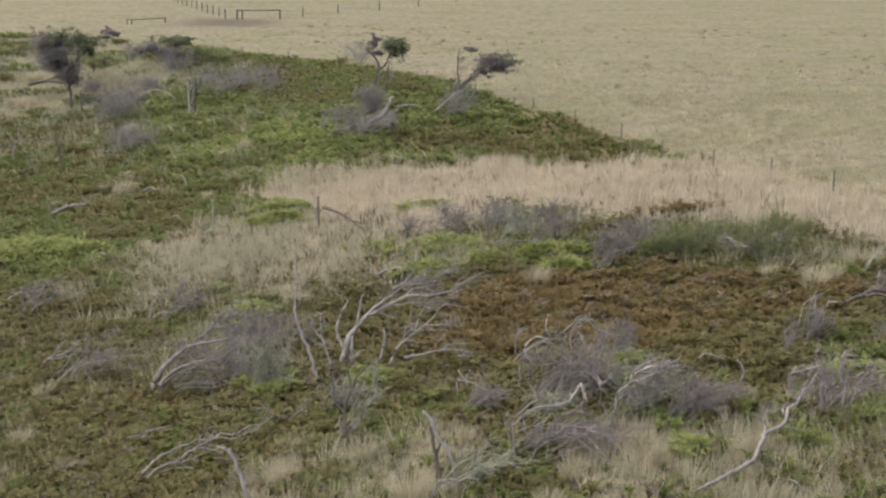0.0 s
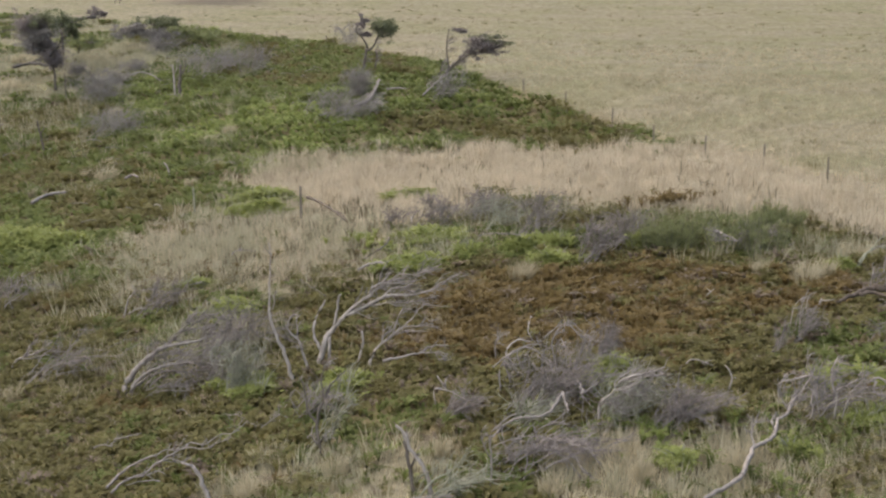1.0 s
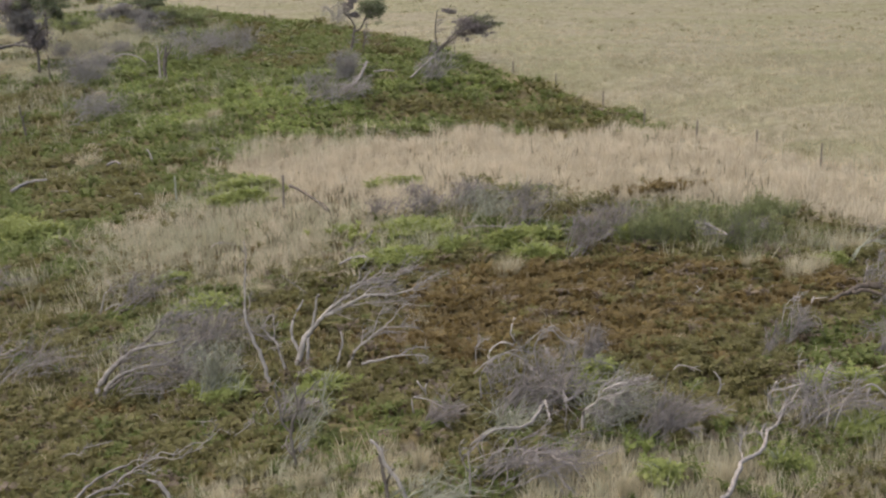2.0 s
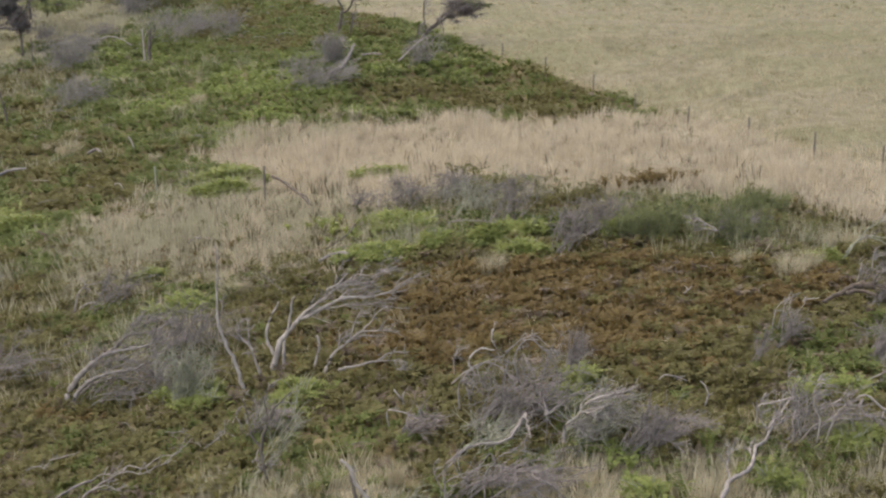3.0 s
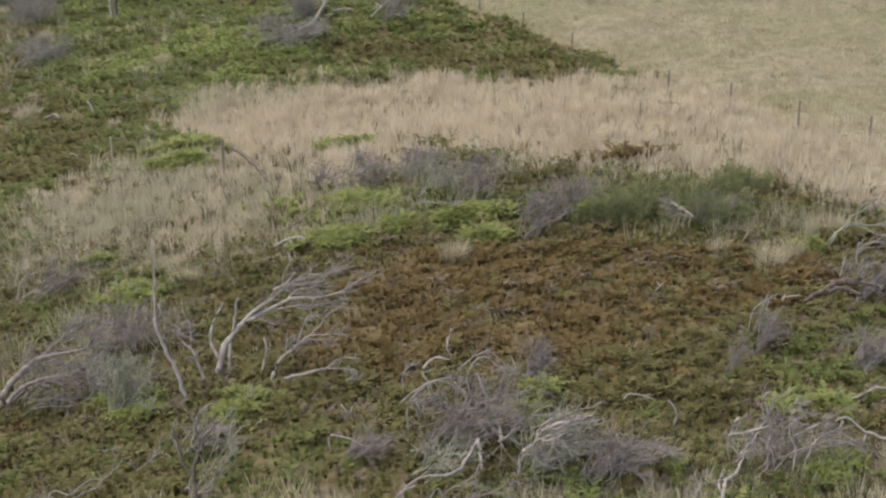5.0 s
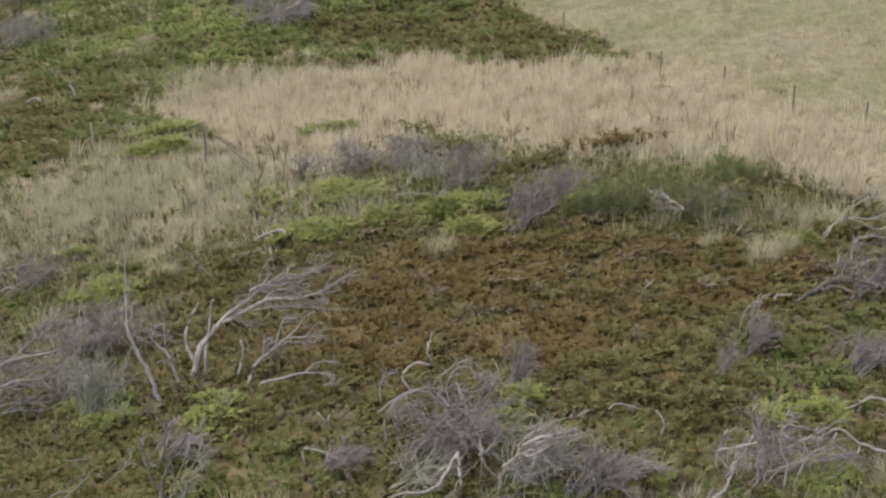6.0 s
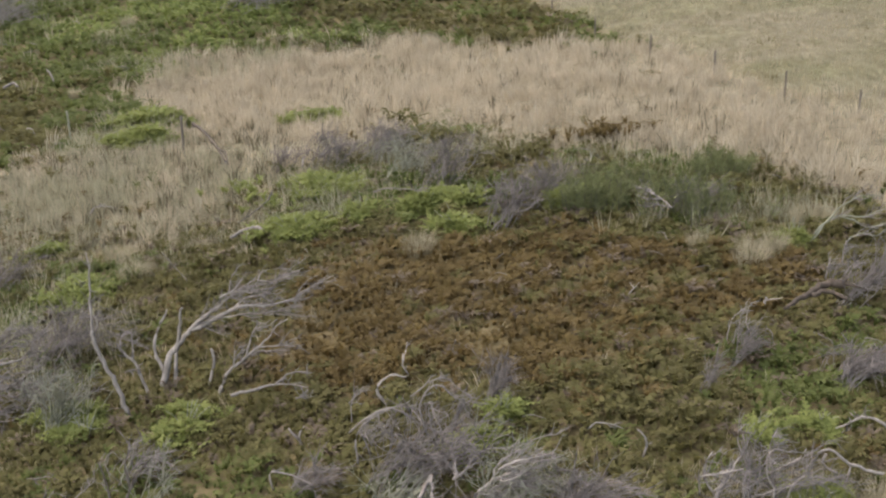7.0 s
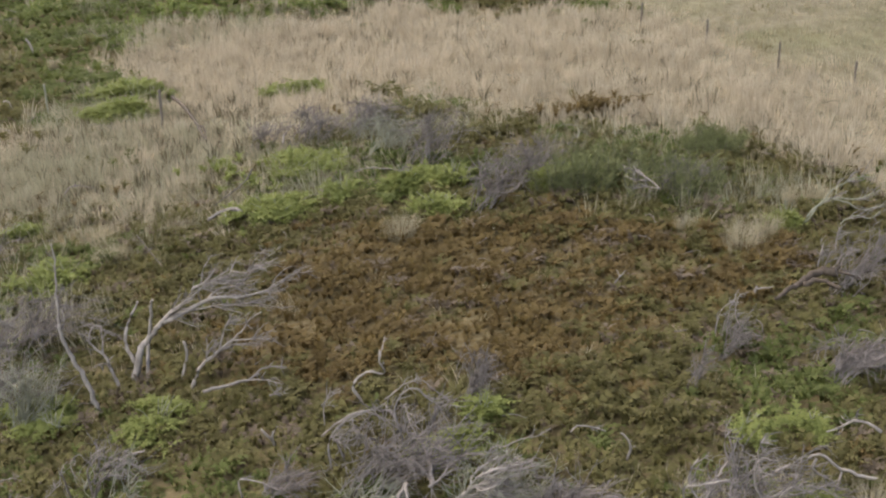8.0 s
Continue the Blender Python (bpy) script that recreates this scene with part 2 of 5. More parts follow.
growth.data.foreach_set("color", np.stack([(k == 2) | (k == 4), (k == 1) | (k == 3), mud.ravel(), k * 0 + 1], -1).astype(float).ravel())
tagged(new("ground", me), "uneven heath and pasture ground with dry litter", "ground", kind="structure")


def ground_z(x, y):
    return float(canopy(x, y)) - SINK


# ---- low growth ----
def fern(rng, fronds, pairs, size, stalk=0.12, droop=(0.1, 0.5)):
    """A low rosette of arching fronds on short stalks, flat on top, leaflets along each midrib."""
    verts, faces = [(0, 0, 0)], []
    first = rng.uniform(0, 2 * math.pi)
    for n in range(fronds):
        a = first + (n + rng.uniform(-0.35, 0.35)) * 2 * math.pi / fronds
        reach, rise, sag = size * rng.uniform(0.6, 1.2) * (1 + 0.4 * math.cos(a)), size * rng.uniform(0.3, 0.75), rng.uniform(*droop)
        curl = rng.uniform(-0.5, 0.5)
        start = len(verts) - 1
        for i in range(1, pairs + 1):
            s = i / pairs
            r, b = reach * s, a + curl * s
            z = stalk + rise * (1 - (1 - s) ** 2.2) - sag * rise * s**2.5
            verts.append((r * math.cos(b), r * math.sin(b), z))
        for i in range(pairs):
            s = (i + 0.5) / pairs
            w = size * 0.4 * (1 - s) ** 0.8 * (0.45 + s * 1.2) * rng.uniform(0.6, 1.3)
            r, b = reach * (s + 0.12), a + curl * s
            low = start + i if i else 0
            for side in (-1, 1):
                z = verts[start + i + 1][2] - size * rng.uniform(-0.06, 0.14)
                verts.append((r * math.cos(b) - side * w * math.sin(b), r * math.sin(b) + side * w * math.cos(b), z))
                tri = (low, start + i + 1, len(verts) - 1)
                faces.append(tri if side < 0 else tri[::-1])
    tilt = np.array(Euler((rng.uniform(-0.3, 0.3), rng.uniform(-0.3, 0.3), 0)).to_matrix())
    return np.array(verts) @ tilt.T, np.array(faces)


def tuft(rng, blades, height, spread, width, lean=0.15, splay=0.45, bent=True):
    """Blades from one foot; short ones need no bend."""
    verts, faces = [], []
    for n in range(blades):
        a, d = rng.uniform(0, 2 * math.pi), spread * rng.uniform(0, 1) ** 0.6
        bx, by = d * math.cos(a), d * math.sin(a)
        h, w, face = height * rng.uniform(0.5, 1.1) * (1 - 0.4 * (d / spread) ** 2), width * rng.uniform(0.6, 1.3), rng.uniform(0, math.pi)
        out = rng.uniform(0.05, splay) * h
        lx, ly = out * math.cos(a) + lean * h, out * math.sin(a)
        px, py = w * math.cos(face), w * math.sin(face)
        k = len(verts)
        if not bent:
            verts += [(bx - px, by - py, 0), (bx + px, by + py, 0), (bx + lx, by + ly, h)]
            faces.append((k, k + 1, k + 2))
            continue
        verts += [(bx - px, by - py, 0), (bx + px, by + py, 0), (bx + lx * 0.35 - px * 0.8, by + ly * 0.35 - py * 0.8, h * 0.6),
                  (bx + lx * 0.35 + px * 0.8, by + ly * 0.35 + py * 0.8, h * 0.6), (bx + lx, by + ly, h)]
        faces += [(k, k + 1, k + 3), (k, k + 3, k + 2), (k + 2, k + 3, k + 4)]
    return np.array(verts), np.array(faces)


def sow(name, forms, x, y, z, size, mat, label, category, seed, swing=math.pi):
    """Many plants of a few forms in one mesh."""
    rng = np.random.RandomState(seed)
    pick, turn = rng.randint(0, len(forms), len(x)), rng.uniform(-swing, swing, len(x))
    V, F, base = [], [], 0
    for n, (v, f) in enumerate(forms):
        m = np.nonzero(pick == n)[0]
        if not len(m):
            continue
        c, s = np.cos(turn[m])[:, None], np.sin(turn[m])[:, None]
        k = size[m][:, None]
        vx, vy, vz = v[:, 0], v[:, 1], v[:, 2]
        P = np.stack([x[m][:, None] + k * (c * vx - s * vy), y[m][:, None] + k * (s * vx + c * vy), z[m][:, None] + k * vz], -1)
        V.append(P.reshape(-1, 3))
        F.append((f[None] + (base + np.arange(len(m)) * len(v))[:, None, None]).reshape(-1, 3))
        base += len(m) * len(v)
    V, F = np.concatenate(V).astype(np.float32), np.concatenate(F).astype(np.int32)
    me = bpy.data.meshes.new(name)
    me.vertices.add(len(V))
    me.vertices.foreach_set("co", V.ravel())
    me.loops.add(F.size)
    me.loops.foreach_set("vertex_index", F.ravel())
    me.polygons.add(len(F))
    me.polygons.foreach_set("loop_start", np.arange(0, F.size, 3, dtype=np.int32))
    me.polygons.foreach_set("loop_total", np.full(len(F), 3, dtype=np.int32))
    me.materials.append(mat)
    me.update(calc_edges=True)
    return tagged(new(name, me), label, category, kind="stuff")


def spread(area, per_m2, seed):
    """Uneven even-handed spots in a box x0, x1, y0, y1."""
    x0, x1, y0, y1 = area
    step = per_m2**-0.5
    rng = np.random.RandomState(seed)
    X, Y = np.meshgrid(np.arange(x0, x1, step), np.arange(y0, y1, step))
    X, Y = X.ravel() + rng.uniform(-0.6, 0.6, X.size) * step, Y.ravel() + rng.uniform(-0.6, 0.6, X.size) * step
    return X, Y, rng


def in_reach(x, y):
    """The wedge of land that the flight looks over."""
    return (x > -10.2 - 0.355 * (y - 20)) & (x < 12.0 + 0.31 * (y - 20))


frng = random.Random(5)
near_forms = [fern(frng, frng.choice((5, 6, 7)), 5, 0.25) for _ in range(16)]
far_forms = [fern(frng, 6, 4, 0.44, 0.1, (0.0, 0.35)) for _ in range(10)]
SORTS = (("bracken", FERN_BROWN, "rust brown dying bracken fern covering the slope"), ("bracken", FERN_OLIVE, "olive brown bracken fern covering the slope"),
         ("bracken", FERN_GREEN, "green bracken fern covering the slope"), ("bracken", FERN_LIME, "fresh lime green bracken fern"),
         ("bracken", FERN_WITHERED, "withered pinkish grey bracken fronds"))
for reach, (area, density, forms, big) in enumerate((((-22, 18, 21, 50), 19.5, near_forms, 1.05), ((-64, 14, 50, 152), 5.4, far_forms, 1.05))):
    x, y, rng = spread(area, density, 40 + reach)
    keep = in_reach(x, y)
    x, y = x[keep], y[keep]
    loose = np.where((x < -1.5) & (y < 56), 2.4, 1.0)
    kind, shade = cover(x + rng.normal(0, 0.45, len(x)) * loose, y + rng.normal(0, 0.6, len(x)) * loose), tone(x, y)
    kind = np.where(cover(x, y) == 2, 2, kind)
    rough = (kind == 4) & (streaks(x, y) > 0.32)
    luck = rng.uniform(0, 1, len(x))
    keep = (kind == 0) | rough | ((kind == 3) & (luck < 0.34 + 0.45 * lattice(x, y, 1.6, 41))) | ((kind == 1) & (luck < 0.04 * lattice(x, y, 1.5, 37)))
    x, y, shade, kind = x[keep], y[keep], shade[keep], kind[keep]
    shade = shade + rng.normal(0, 0.035 if reach else 0.055, len(x)) + 0.16 * (kind == 3) - 0.08 * (kind == 4) + (0.06 if reach else 0.0)
    sort = np.digitize(shade, (0.2, 0.5, 0.77))
    sort[rng.uniform(0, 1, len(x)) < (0.008 if reach else 0.055 + 0.07 * lattice(x, y, 1.7, 52))] = 4
    lump = 1 + 0.35 * lattice(x, y, 0.8, 31)
    size = big * rng.uniform(0.7, 1.25, len(x)) * lump
    z = canopy(x, y) - SINK + 0.02 + 0.1 * lattice(x, y, 0.75, 32) + (0.22 * lattice(x, y * 1.6, 2.6, 46) + rng.uniform(-0.08, 0.1, len(x)) if reach else 0.1 * lattice(x, y, 1.15, 47) + rng.uniform(-0.07, 0.06, len(x)))
    for n, (name, mat, label) in enumerate(SORTS):
        m = sort == n
        if m.sum():
            sow(name, forms, x[m], y[m], z[m], size[m], mat, label, "fern", 60 + n + 4 * reach, 0.9)

x, y, rng = spread((-22, 24, -12, 21.5), 0.7, 48)
sow("bracken", far_forms, x, y, canopy(x, y) - SINK - 0.04, rng.uniform(1.0, 1.8, len(x)), FERN_OLIVE, "olive brown bracken fern covering the slope", "fern", 69)

grng = random.Random(8)
tall = [tuft(grng, 26, 0.8, 0.26, 0.012, 0.22, 0.55) for _ in range(8)]
x, y, rng = spread((-16, 25, 37, 75), 8.0, 51)
loose = np.where((x < -1.5) & (y < 56), 1.7, 1.0)
m = (cover(x + rng.normal(0, 0.7, len(x)) * loose, y + rng.normal(0, 0.9, len(x)) * loose) == 1) & in_reach(x, y) & (rng.uniform(0, 1, len(x)) < np.where((x < -3) & (y < 55), 0.68, 0.82) + 0.4 * lattice(x, y, 1.1, 33))
x, y = x[m], y[m]
sow("straw_grass", tall, x, y, canopy(x, y) - SINK - 0.03, rng.uniform(0.5, 1.2, len(x)) * (1 + 0.4 * lattice(x, y, 1.0, 34)) * np.where((x < -3) & (y < 57), 0.8, 1.0) * np.clip((np.interp(x, EDGE_X, EDGE_Y) - y) / 7, 0.72, 1), STRAW,
    "tall pale straw grass in a broad band", "grass", 71)

x, y, rng = spread((-62, -22, 90, 150), 6.0, 62)
m = in_reach(x, y) & (cover(x, y) == 4) & (rng.uniform(0, 1, len(x)) < 0.5 - 0.8 * streaks(x, y))
x, y = x[m], y[m]
sow("straw_grass", tall, x, y, canopy(x, y) - SINK - 0.03, rng.uniform(0.35, 0.75, len(x)), GREY_GRASS, "pale straw grass round bushy trees", "grass", 81)

dark = [tuft(grng, 12, 0.6, 0.12, 0.016) for _ in range(5)]
x, y, rng = spread((-16, 25, 37, 75), 5.0, 54)
edge = (0.1 + 0.35 * (x < -3) * (y < 57) + 0.25 * lattice(x, y, 1.3, 40)) * (np.interp(x, EDGE_X, EDGE_Y) - y > 5)
m = (cover(x, y) == 1) & in_reach(x, y) & (rng.uniform(0, 1, len(x)) < edge)
x, y = x[m], y[m]
sow("dark_grass", dark, x, y, canopy(x, y) - SINK - 0.03, rng.uniform(0.7, 1.4, len(x)), DARK_GRASS, "dark withered stalks among straw grass", "grass", 74)

# brown clumps scattered along the lower edge of the straw
x, y, rng = spread((-14, 20, 40, 62), 3.0, 58)
rim = np.interp(x, (-13, -9.6, -5.8, -3.6, -2.2, 0.2, 1.6, 3.6, 6.8, 9.2, 11.6, 14.6, 17, 22), (48, 46.2, 43.9, 45.6, 49.6, 53.2, 54, 51.8, 49.2, 47.9, 45.6, 42.4, 40.4, 38))
m = in_reach(x, y) & (cover(x, y) == 1) & (rng.uniform(0, 1, len(x)) < 0.5 * np.exp(-np.abs(y - rim) / 1.3) + 0.004)
x, y = x[m], y[m]
sow("bracken", near_forms, x, y, canopy(x, y) - SINK + 0.12, rng.uniform(0.6, 1.2, len(x)), FERN_BROWN, "rust brown bracken clumps in straw grass", "fern", 78)

x, y = rng.normal(8.1, 0.8, 34), rng.normal(49.7, 0.4, 34)
sow("bracken", near_forms, x, y, canopy(x, y) - SINK + 0.2, rng.uniform(0.9, 1.5, 34), FERN_BROWN, "dark rust bracken patch behind feathery shrubs", "fern", 83)

low = [tuft(grng, 22, 0.5, 0.2, 0.011, 0.15, 0.6, False) for _ in range(7)]
x, y, rng = spread((-64, 18, 14, 135), 9.0, 52)
kind = cover(x, y)
luck = rng.uniform(0, 1, len(x)) - 0.35 * lattice(x, y, 1.4, 35)
m = in_reach(x, y) & (((kind == 3) & (luck < 1.0 + 0.5 * lattice(x, y, 0.9, 49))) | ((kind == 0) & (luck < np.where(y > 55, -0.33, -0.14))) | ((kind == 4) & (luck < 0.1 - 0.6 * streaks(x, y))) | ((kind == 0) & (x < -10) & (y < 50) & (luck < 0.06)))
x, y = x[m], y[m]
sow("tussock_grass", low, x, y, canopy(x, y) - SINK - 0.03, rng.uniform(0.7, 1.45, len(x)) * (1 + 0.35 * lattice(x, y, 1.2, 45)) * np.where(y > 60, np.where(cover(x, y) == 4, 0.75, 1.6), 1.0), DRY_GRASS, "faded dry tussock grass among bracken", "grass", 72)

wisps = [tuft(grng, 9, 0.42, 0.12, 0.006, 0.2, 0.8) for _ in range(7)]
x, y, rng = spread((-22, 18, 22, 48), 6.0, 61)
m = in_reach(x, y) & (cover(x, y) == 0) & (rng.uniform(0, 1, len(x)) < 0.16 + 0.3 * lattice(x, y, 2.2, 51) + 0.12 * (x < -9))
x, y = x[m], y[m]
sow("dry_grass", wisps, x, y, canopy(x, y) - SINK + 0.05, rng.uniform(0.55, 1.05, len(x)), DRY_GRASS, "thin dry grass blades among bracken", "grass", 80)

x, y, rng = spread((-6, 18, 20, 30), 8.0, 63)
m = in_reach(x, y) & (cover(x, y) == 3) & (rng.uniform(0, 1, len(x)) < np.where(x > 2.5, 0.3, 0.1) + 0.75 * lattice(x, y, 1.0, 49))
x, y = x[m], y[m]
sow("straw_grass", tall, x, y, canopy(x, y) - SINK - 0.03, rng.uniform(0.5, 0.95, len(x)), GREY_GRASS, "bleached upright tufts among green undergrowth", "grass", 82)

# upright grey green grass between the lime shrubs and the straw, and in the far heath
NEAR_GREY = ((-10.9, 57.8, 1.9, 2, 0.9), (-8, 54.6, 1.6, 1.6, 0.6), (-1.2, 49.2, 2.2, 1.4, 0.7), (-4.2, 44.8, 1.6, 1.2, 0.5), (-0.9, 45.6, 1.9, 0.9, 0.6), (1.2, 47, 2, 0.8, 0.5), (0.6, 50.6, 2.4, 2.2, 0.8), (3.6, 49.8, 2.6, 1.6, 0.6), (-1.9, 47.6, 1.6, 1.6, 0.45), (-8.6, 45.2, 2.4, 2, 0.5), (-10.5, 50.5, 4.5, 4, 0.85), (-5.5, 49.5, 3.5, 4, 0.4), (-9.2, 37.8, 2.2, 1.6, 0.25), (-3.6, 46.5, 3, 2.4, 0.5), (-12, 46.5, 2.5, 3, 0.4), (-6, 43, 2, 1.4, 0.3), (-8.3, 39.4, 2.6, 2.2, 0.75), (-7.9, 42.2, 1.6, 1.2, 0.6), (11, 41.8, 3, 1.6, 0.28), (8.5, 46.8, 3.5, 1.4, 0.35))
FAR_GREY = ((-40, 117, 15, 20, 0.07), (-26, 110, 4, 5, 0.2), (-21, 70, 3, 3, 0.06), (-22.5, 84, 5, 6, 0.06), (-31, 92, 7, 8, 0.14), (-17, 88, 3, 4, 0.1), (-14, 76, 2, 2, 0.1), (-10, 70.6, 4, 2, 0.3))
x, y, rng = spread((-60, 18, 36, 125), 9.0, 56)
patch = np.zeros(len(x))
for cx, cy, rx, ry, v in NEAR_GREY + FAR_GREY:
    patch = np.maximum(patch, v * np.exp(-((((x - cx) / rx) ** 2 + ((y - cy) / ry) ** 2) ** 1.5)))
m = in_reach(x, y) & (cover(x, y) != 2) & (rng.uniform(0, 1, len(x)) < patch * (1 + 0.9 * lattice(x, y, 1.3, 43)))
x, y = x[m], y[m]
sow("grey_green_grass", low, x, y, canopy(x, y) - SINK - 0.03, rng.uniform(0.8, 1.5, len(x)) * np.where(y > 60, 1.8, np.where((y < 48) | (x < -3), 1.35, 1.1)), GREY_GRASS, "upright grey green grass among low shrubs", "grass", 76)

short = [tuft(grng, 10, 0.26, 0.22, 0.015, 0.25, 0.45, False) for _ in range(5)]
x, y, rng = spread((-70, 60, 46, 150), 2.6, 53)
m = (cover(x, y) == 2) & (np.abs(x - 4) < 6 + 0.37 * y) & (rng.uniform(0, 1, len(x)) < (0.45 + 0.5 * lattice(x, y, 2.2, 36)) * np.clip((152 - y) / 45, 0, 1))
x, y = x[m], y[m]
sow("pasture_grass", short, x, y, canopy(x, y) - SINK + 0.17 + 0.06 * lattice(x, y, 5, 22), rng.uniform(0.6, 1.5, len(x)), PASTURE,
    "short dry grazed pasture grass", "grass", 73)

x, y, rng = spread((2, 34, 44, 92), 7.0, 55)
m = (cover(x, y) == 2) & (np.abs(x - 4) < 6 + 0.37 * y) & (rng.uniform(0, 1, len(x)) < 0.75 + 0.4 * lattice(x, y, 1.5, 42))
x, y = x[m], y[m]
sow("pasture_grass", short, x, y, canopy(x, y) - SINK + 0.16 + 0.06 * lattice(x, y, 5, 22), rng.uniform(0.6, 1.3, len(x)), PASTURE,
    "short dry grass beside the fence", "grass", 75)

# scattered dark tufts of coarse grass left by grazing
coarse = [tuft(grng, 26, 0.3, 0.35, 0.016, 0.2, 0.5, False) for _ in range(4)]
x, y, rng = spread((-30, 60, 50, 170), 0.09, 64)
m = (cover(x, y) == 2) & (np.abs(x - 4) < 6 + 0.37 * y) & (rng.uniform(0, 1, len(x)) < 0.5 + 0.8 * lattice(x, y, 9, 53))
x, y = x[m], y[m]
sow("dark_grass", coarse, x, y, canopy(x, y) - SINK + 0.16 + 0.06 * lattice(x, y, 5, 22), rng.uniform(0.7, 1.5, len(x)), FERN_OLIVE,
    "dark coarse tufts dotted over dry pasture", "grass", 84)

# taller pale tufts standing out of the grazed turf
rank = [tuft(grng, 14, 0.42, 0.2, 0.012, 0.2, 0.4, False) for _ in range(5)]
x, y, rng = spread((-6, 40, 44, 118), 1.5, 59)
m = (cover(x, y) == 2) & (np.abs(x - 4) < 6 + 0.37 * y) & (rng.uniform(0, 1, len(x)) < 0.5 + 0.6 * lattice(x, y, 3.5, 50))
x, y = x[m], y[m]
sow("pasture_grass", rank, x, y, canopy(x, y) - SINK + 0.16 + 0.06 * lattice(x, y, 5, 22), rng.uniform(0.7, 1.3, len(x)), DRY_GRASS,
    "pale ungrazed grass tufts in dry pasture", "grass", 79)


# ---- wood ----
def bent_stem(rng, length):
    """A thin dead stem, arching over the growth."""
    n, w = 6, 0.011 * rng.uniform(0.7, 1.4)
    verts, faces, a = [], [], rng.uniform(-0.6, 0.6)
    x = y = 0.0
    high = rng.uniform(0.03, 0.2) * length
    for i in range(n):
        q = i / (n - 1)
        z, k = 0.3 + high * math.sin(math.pi * (0.15 + 0.75 * q)) - 0.1, w * (1 - 0.6 * q)
        verts += [(x, y - k, z - k), (x, y + k, z - k), (x, y, z + k)]
        a += rng.uniform(-0.5, 0.5)
        x, y = x + length / n * math.cos(a), y + length / n * math.sin(a)
        if i:
            b, c = 3 * i - 3, 3 * i
            for j in range(3):
                m = (j + 1) % 3
                faces += [(b + j, b + m, c + m), (b + j, c + m, c + j)]
    return np.array(verts), np.array(faces)


srng = random.Random(12)
stems = [bent_stem(srng, srng.uniform(0.4, 1.1)) for _ in range(9)]
x, y, rng = spread((-60, 16, 22, 120), 1.1, 57)
kind = cover(x, y)
m = in_reach(x, y) & (kind != 2) & (kind != 1) & (rng.uniform(0, 1, len(x)) < np.where(y > 58, 0.07 * (x < -9), 0.12) * (1 + 0.8 * lattice(x, y, 2.5, 44)))
x, y = x[m], y[m]
sow("dead_stems", stems, x, y, canopy(x, y) - SINK + 0.02, rng.uniform(0.7, 1.3, len(x)) * np.where(y > 58, 1.6, 1.0), LOG_PALE, "thin bleached dead stems scattered over heath", "dead stems", 77)


def tubes(runs, sides):
    """One mesh's vertices and faces for many tapering runs of (points, radii)."""
    V, F, base = [], [], 0
    ring = np.arange(sides) * 2 * math.pi / sides
    cs, sn = np.cos(ring)[None, :, None], np.sin(ring)[None, :, None]
    for pts, rad in runs:
        p = np.asarray(pts, float)
        d = np.gradient(p, axis=0)
        d /= np.linalg.norm(d, axis=1, keepdims=True) + 1e-9
        ref = np.where(np.abs(d[:, 2:3]) > 0.9, (1.0, 0, 0), (0, 0, 1.0))
        u = np.cross(d, ref)
        u /= np.linalg.norm(u, axis=1, keepdims=True) + 1e-9
        w = np.cross(d, u)
        r = np.asarray(rad, float)[:, None, None]
        V.append((p[:, None] + r * (cs * u[:, None] + sn * w[:, None])).reshape(-1, 3))
        n = len(p)
        a = base + (np.arange(n - 1)[:, None] * sides + np.arange(sides)[None])
        b = base + (np.arange(n - 1)[:, None] * sides + (np.arange(sides)[None] + 1) % sides)
        F += np.stack([a, b, b + sides, a + sides], -1).reshape(-1, 4).tolist()
        if sides > 3:
            F += [tuple(base + np.arange(sides)[::-1]), tuple(base + (n - 1) * sides + np.arange(sides))]
        base += n * sides
    return np.concatenate(V), F


def wood(name, runs, sides, mat, parent, label=""):
    v, f = tubes(runs, sides)
    ob = new(name, mesh_of(name, v, f, mat, True))
    ob.parent = parent
    return tagged(ob, label, kind="stuff" if name in ("twig_brush", "spray", "leafage", "crown") else "")


def smooth_run(pts, r0, r1, rng, knobs=0.12, step=0.14, wander=0.0):
    """A limb through a few turning points, rounded between them and a little knotty."""
    p = np.asarray(pts, float)
    q = np.concatenate([2 * p[:1] - p[1:2], p, 2 * p[-1:] - p[-2:-1]])
    out = []
    for i in range(1, len(q) - 2):
        n = max(2, int(np.linalg.norm(q[i + 1] - q[i]) / step))
        for s in np.arange(n) / n:
            a, b, c, d = q[i - 1 : i + 3]
            out.append(0.5 * (2 * b + (c - a) * s + (2 * a - 5 * b + 4 * c - d) * s * s + (3 * b - a - 3 * c + d) * s**3))
    out.append(p[-1])
    out = np.array(out)
    s = np.linspace(0, 1, len(out))
    rad = (r0 + (r1 - r0) * s) * (1 + knobs * rng.uniform(-1, 1, len(out)))
    out[1:-1] += rng.normal(0, 1, (len(out) - 2, 3)) * (0.22 * rad[1:-1, None])
    way = np.concatenate([[0], np.cumsum(np.linalg.norm(np.diff(out, axis=0), axis=1))])
    for wave in (0.55, 0.31):
        phase = rng.uniform(0, 2 * math.pi, 3)
        out += wander * wave * np.sin(way[:, None] * 2 * math.pi / wave + phase) * np.minimum(1, way / 0.4)[:, None]
    return out, rad


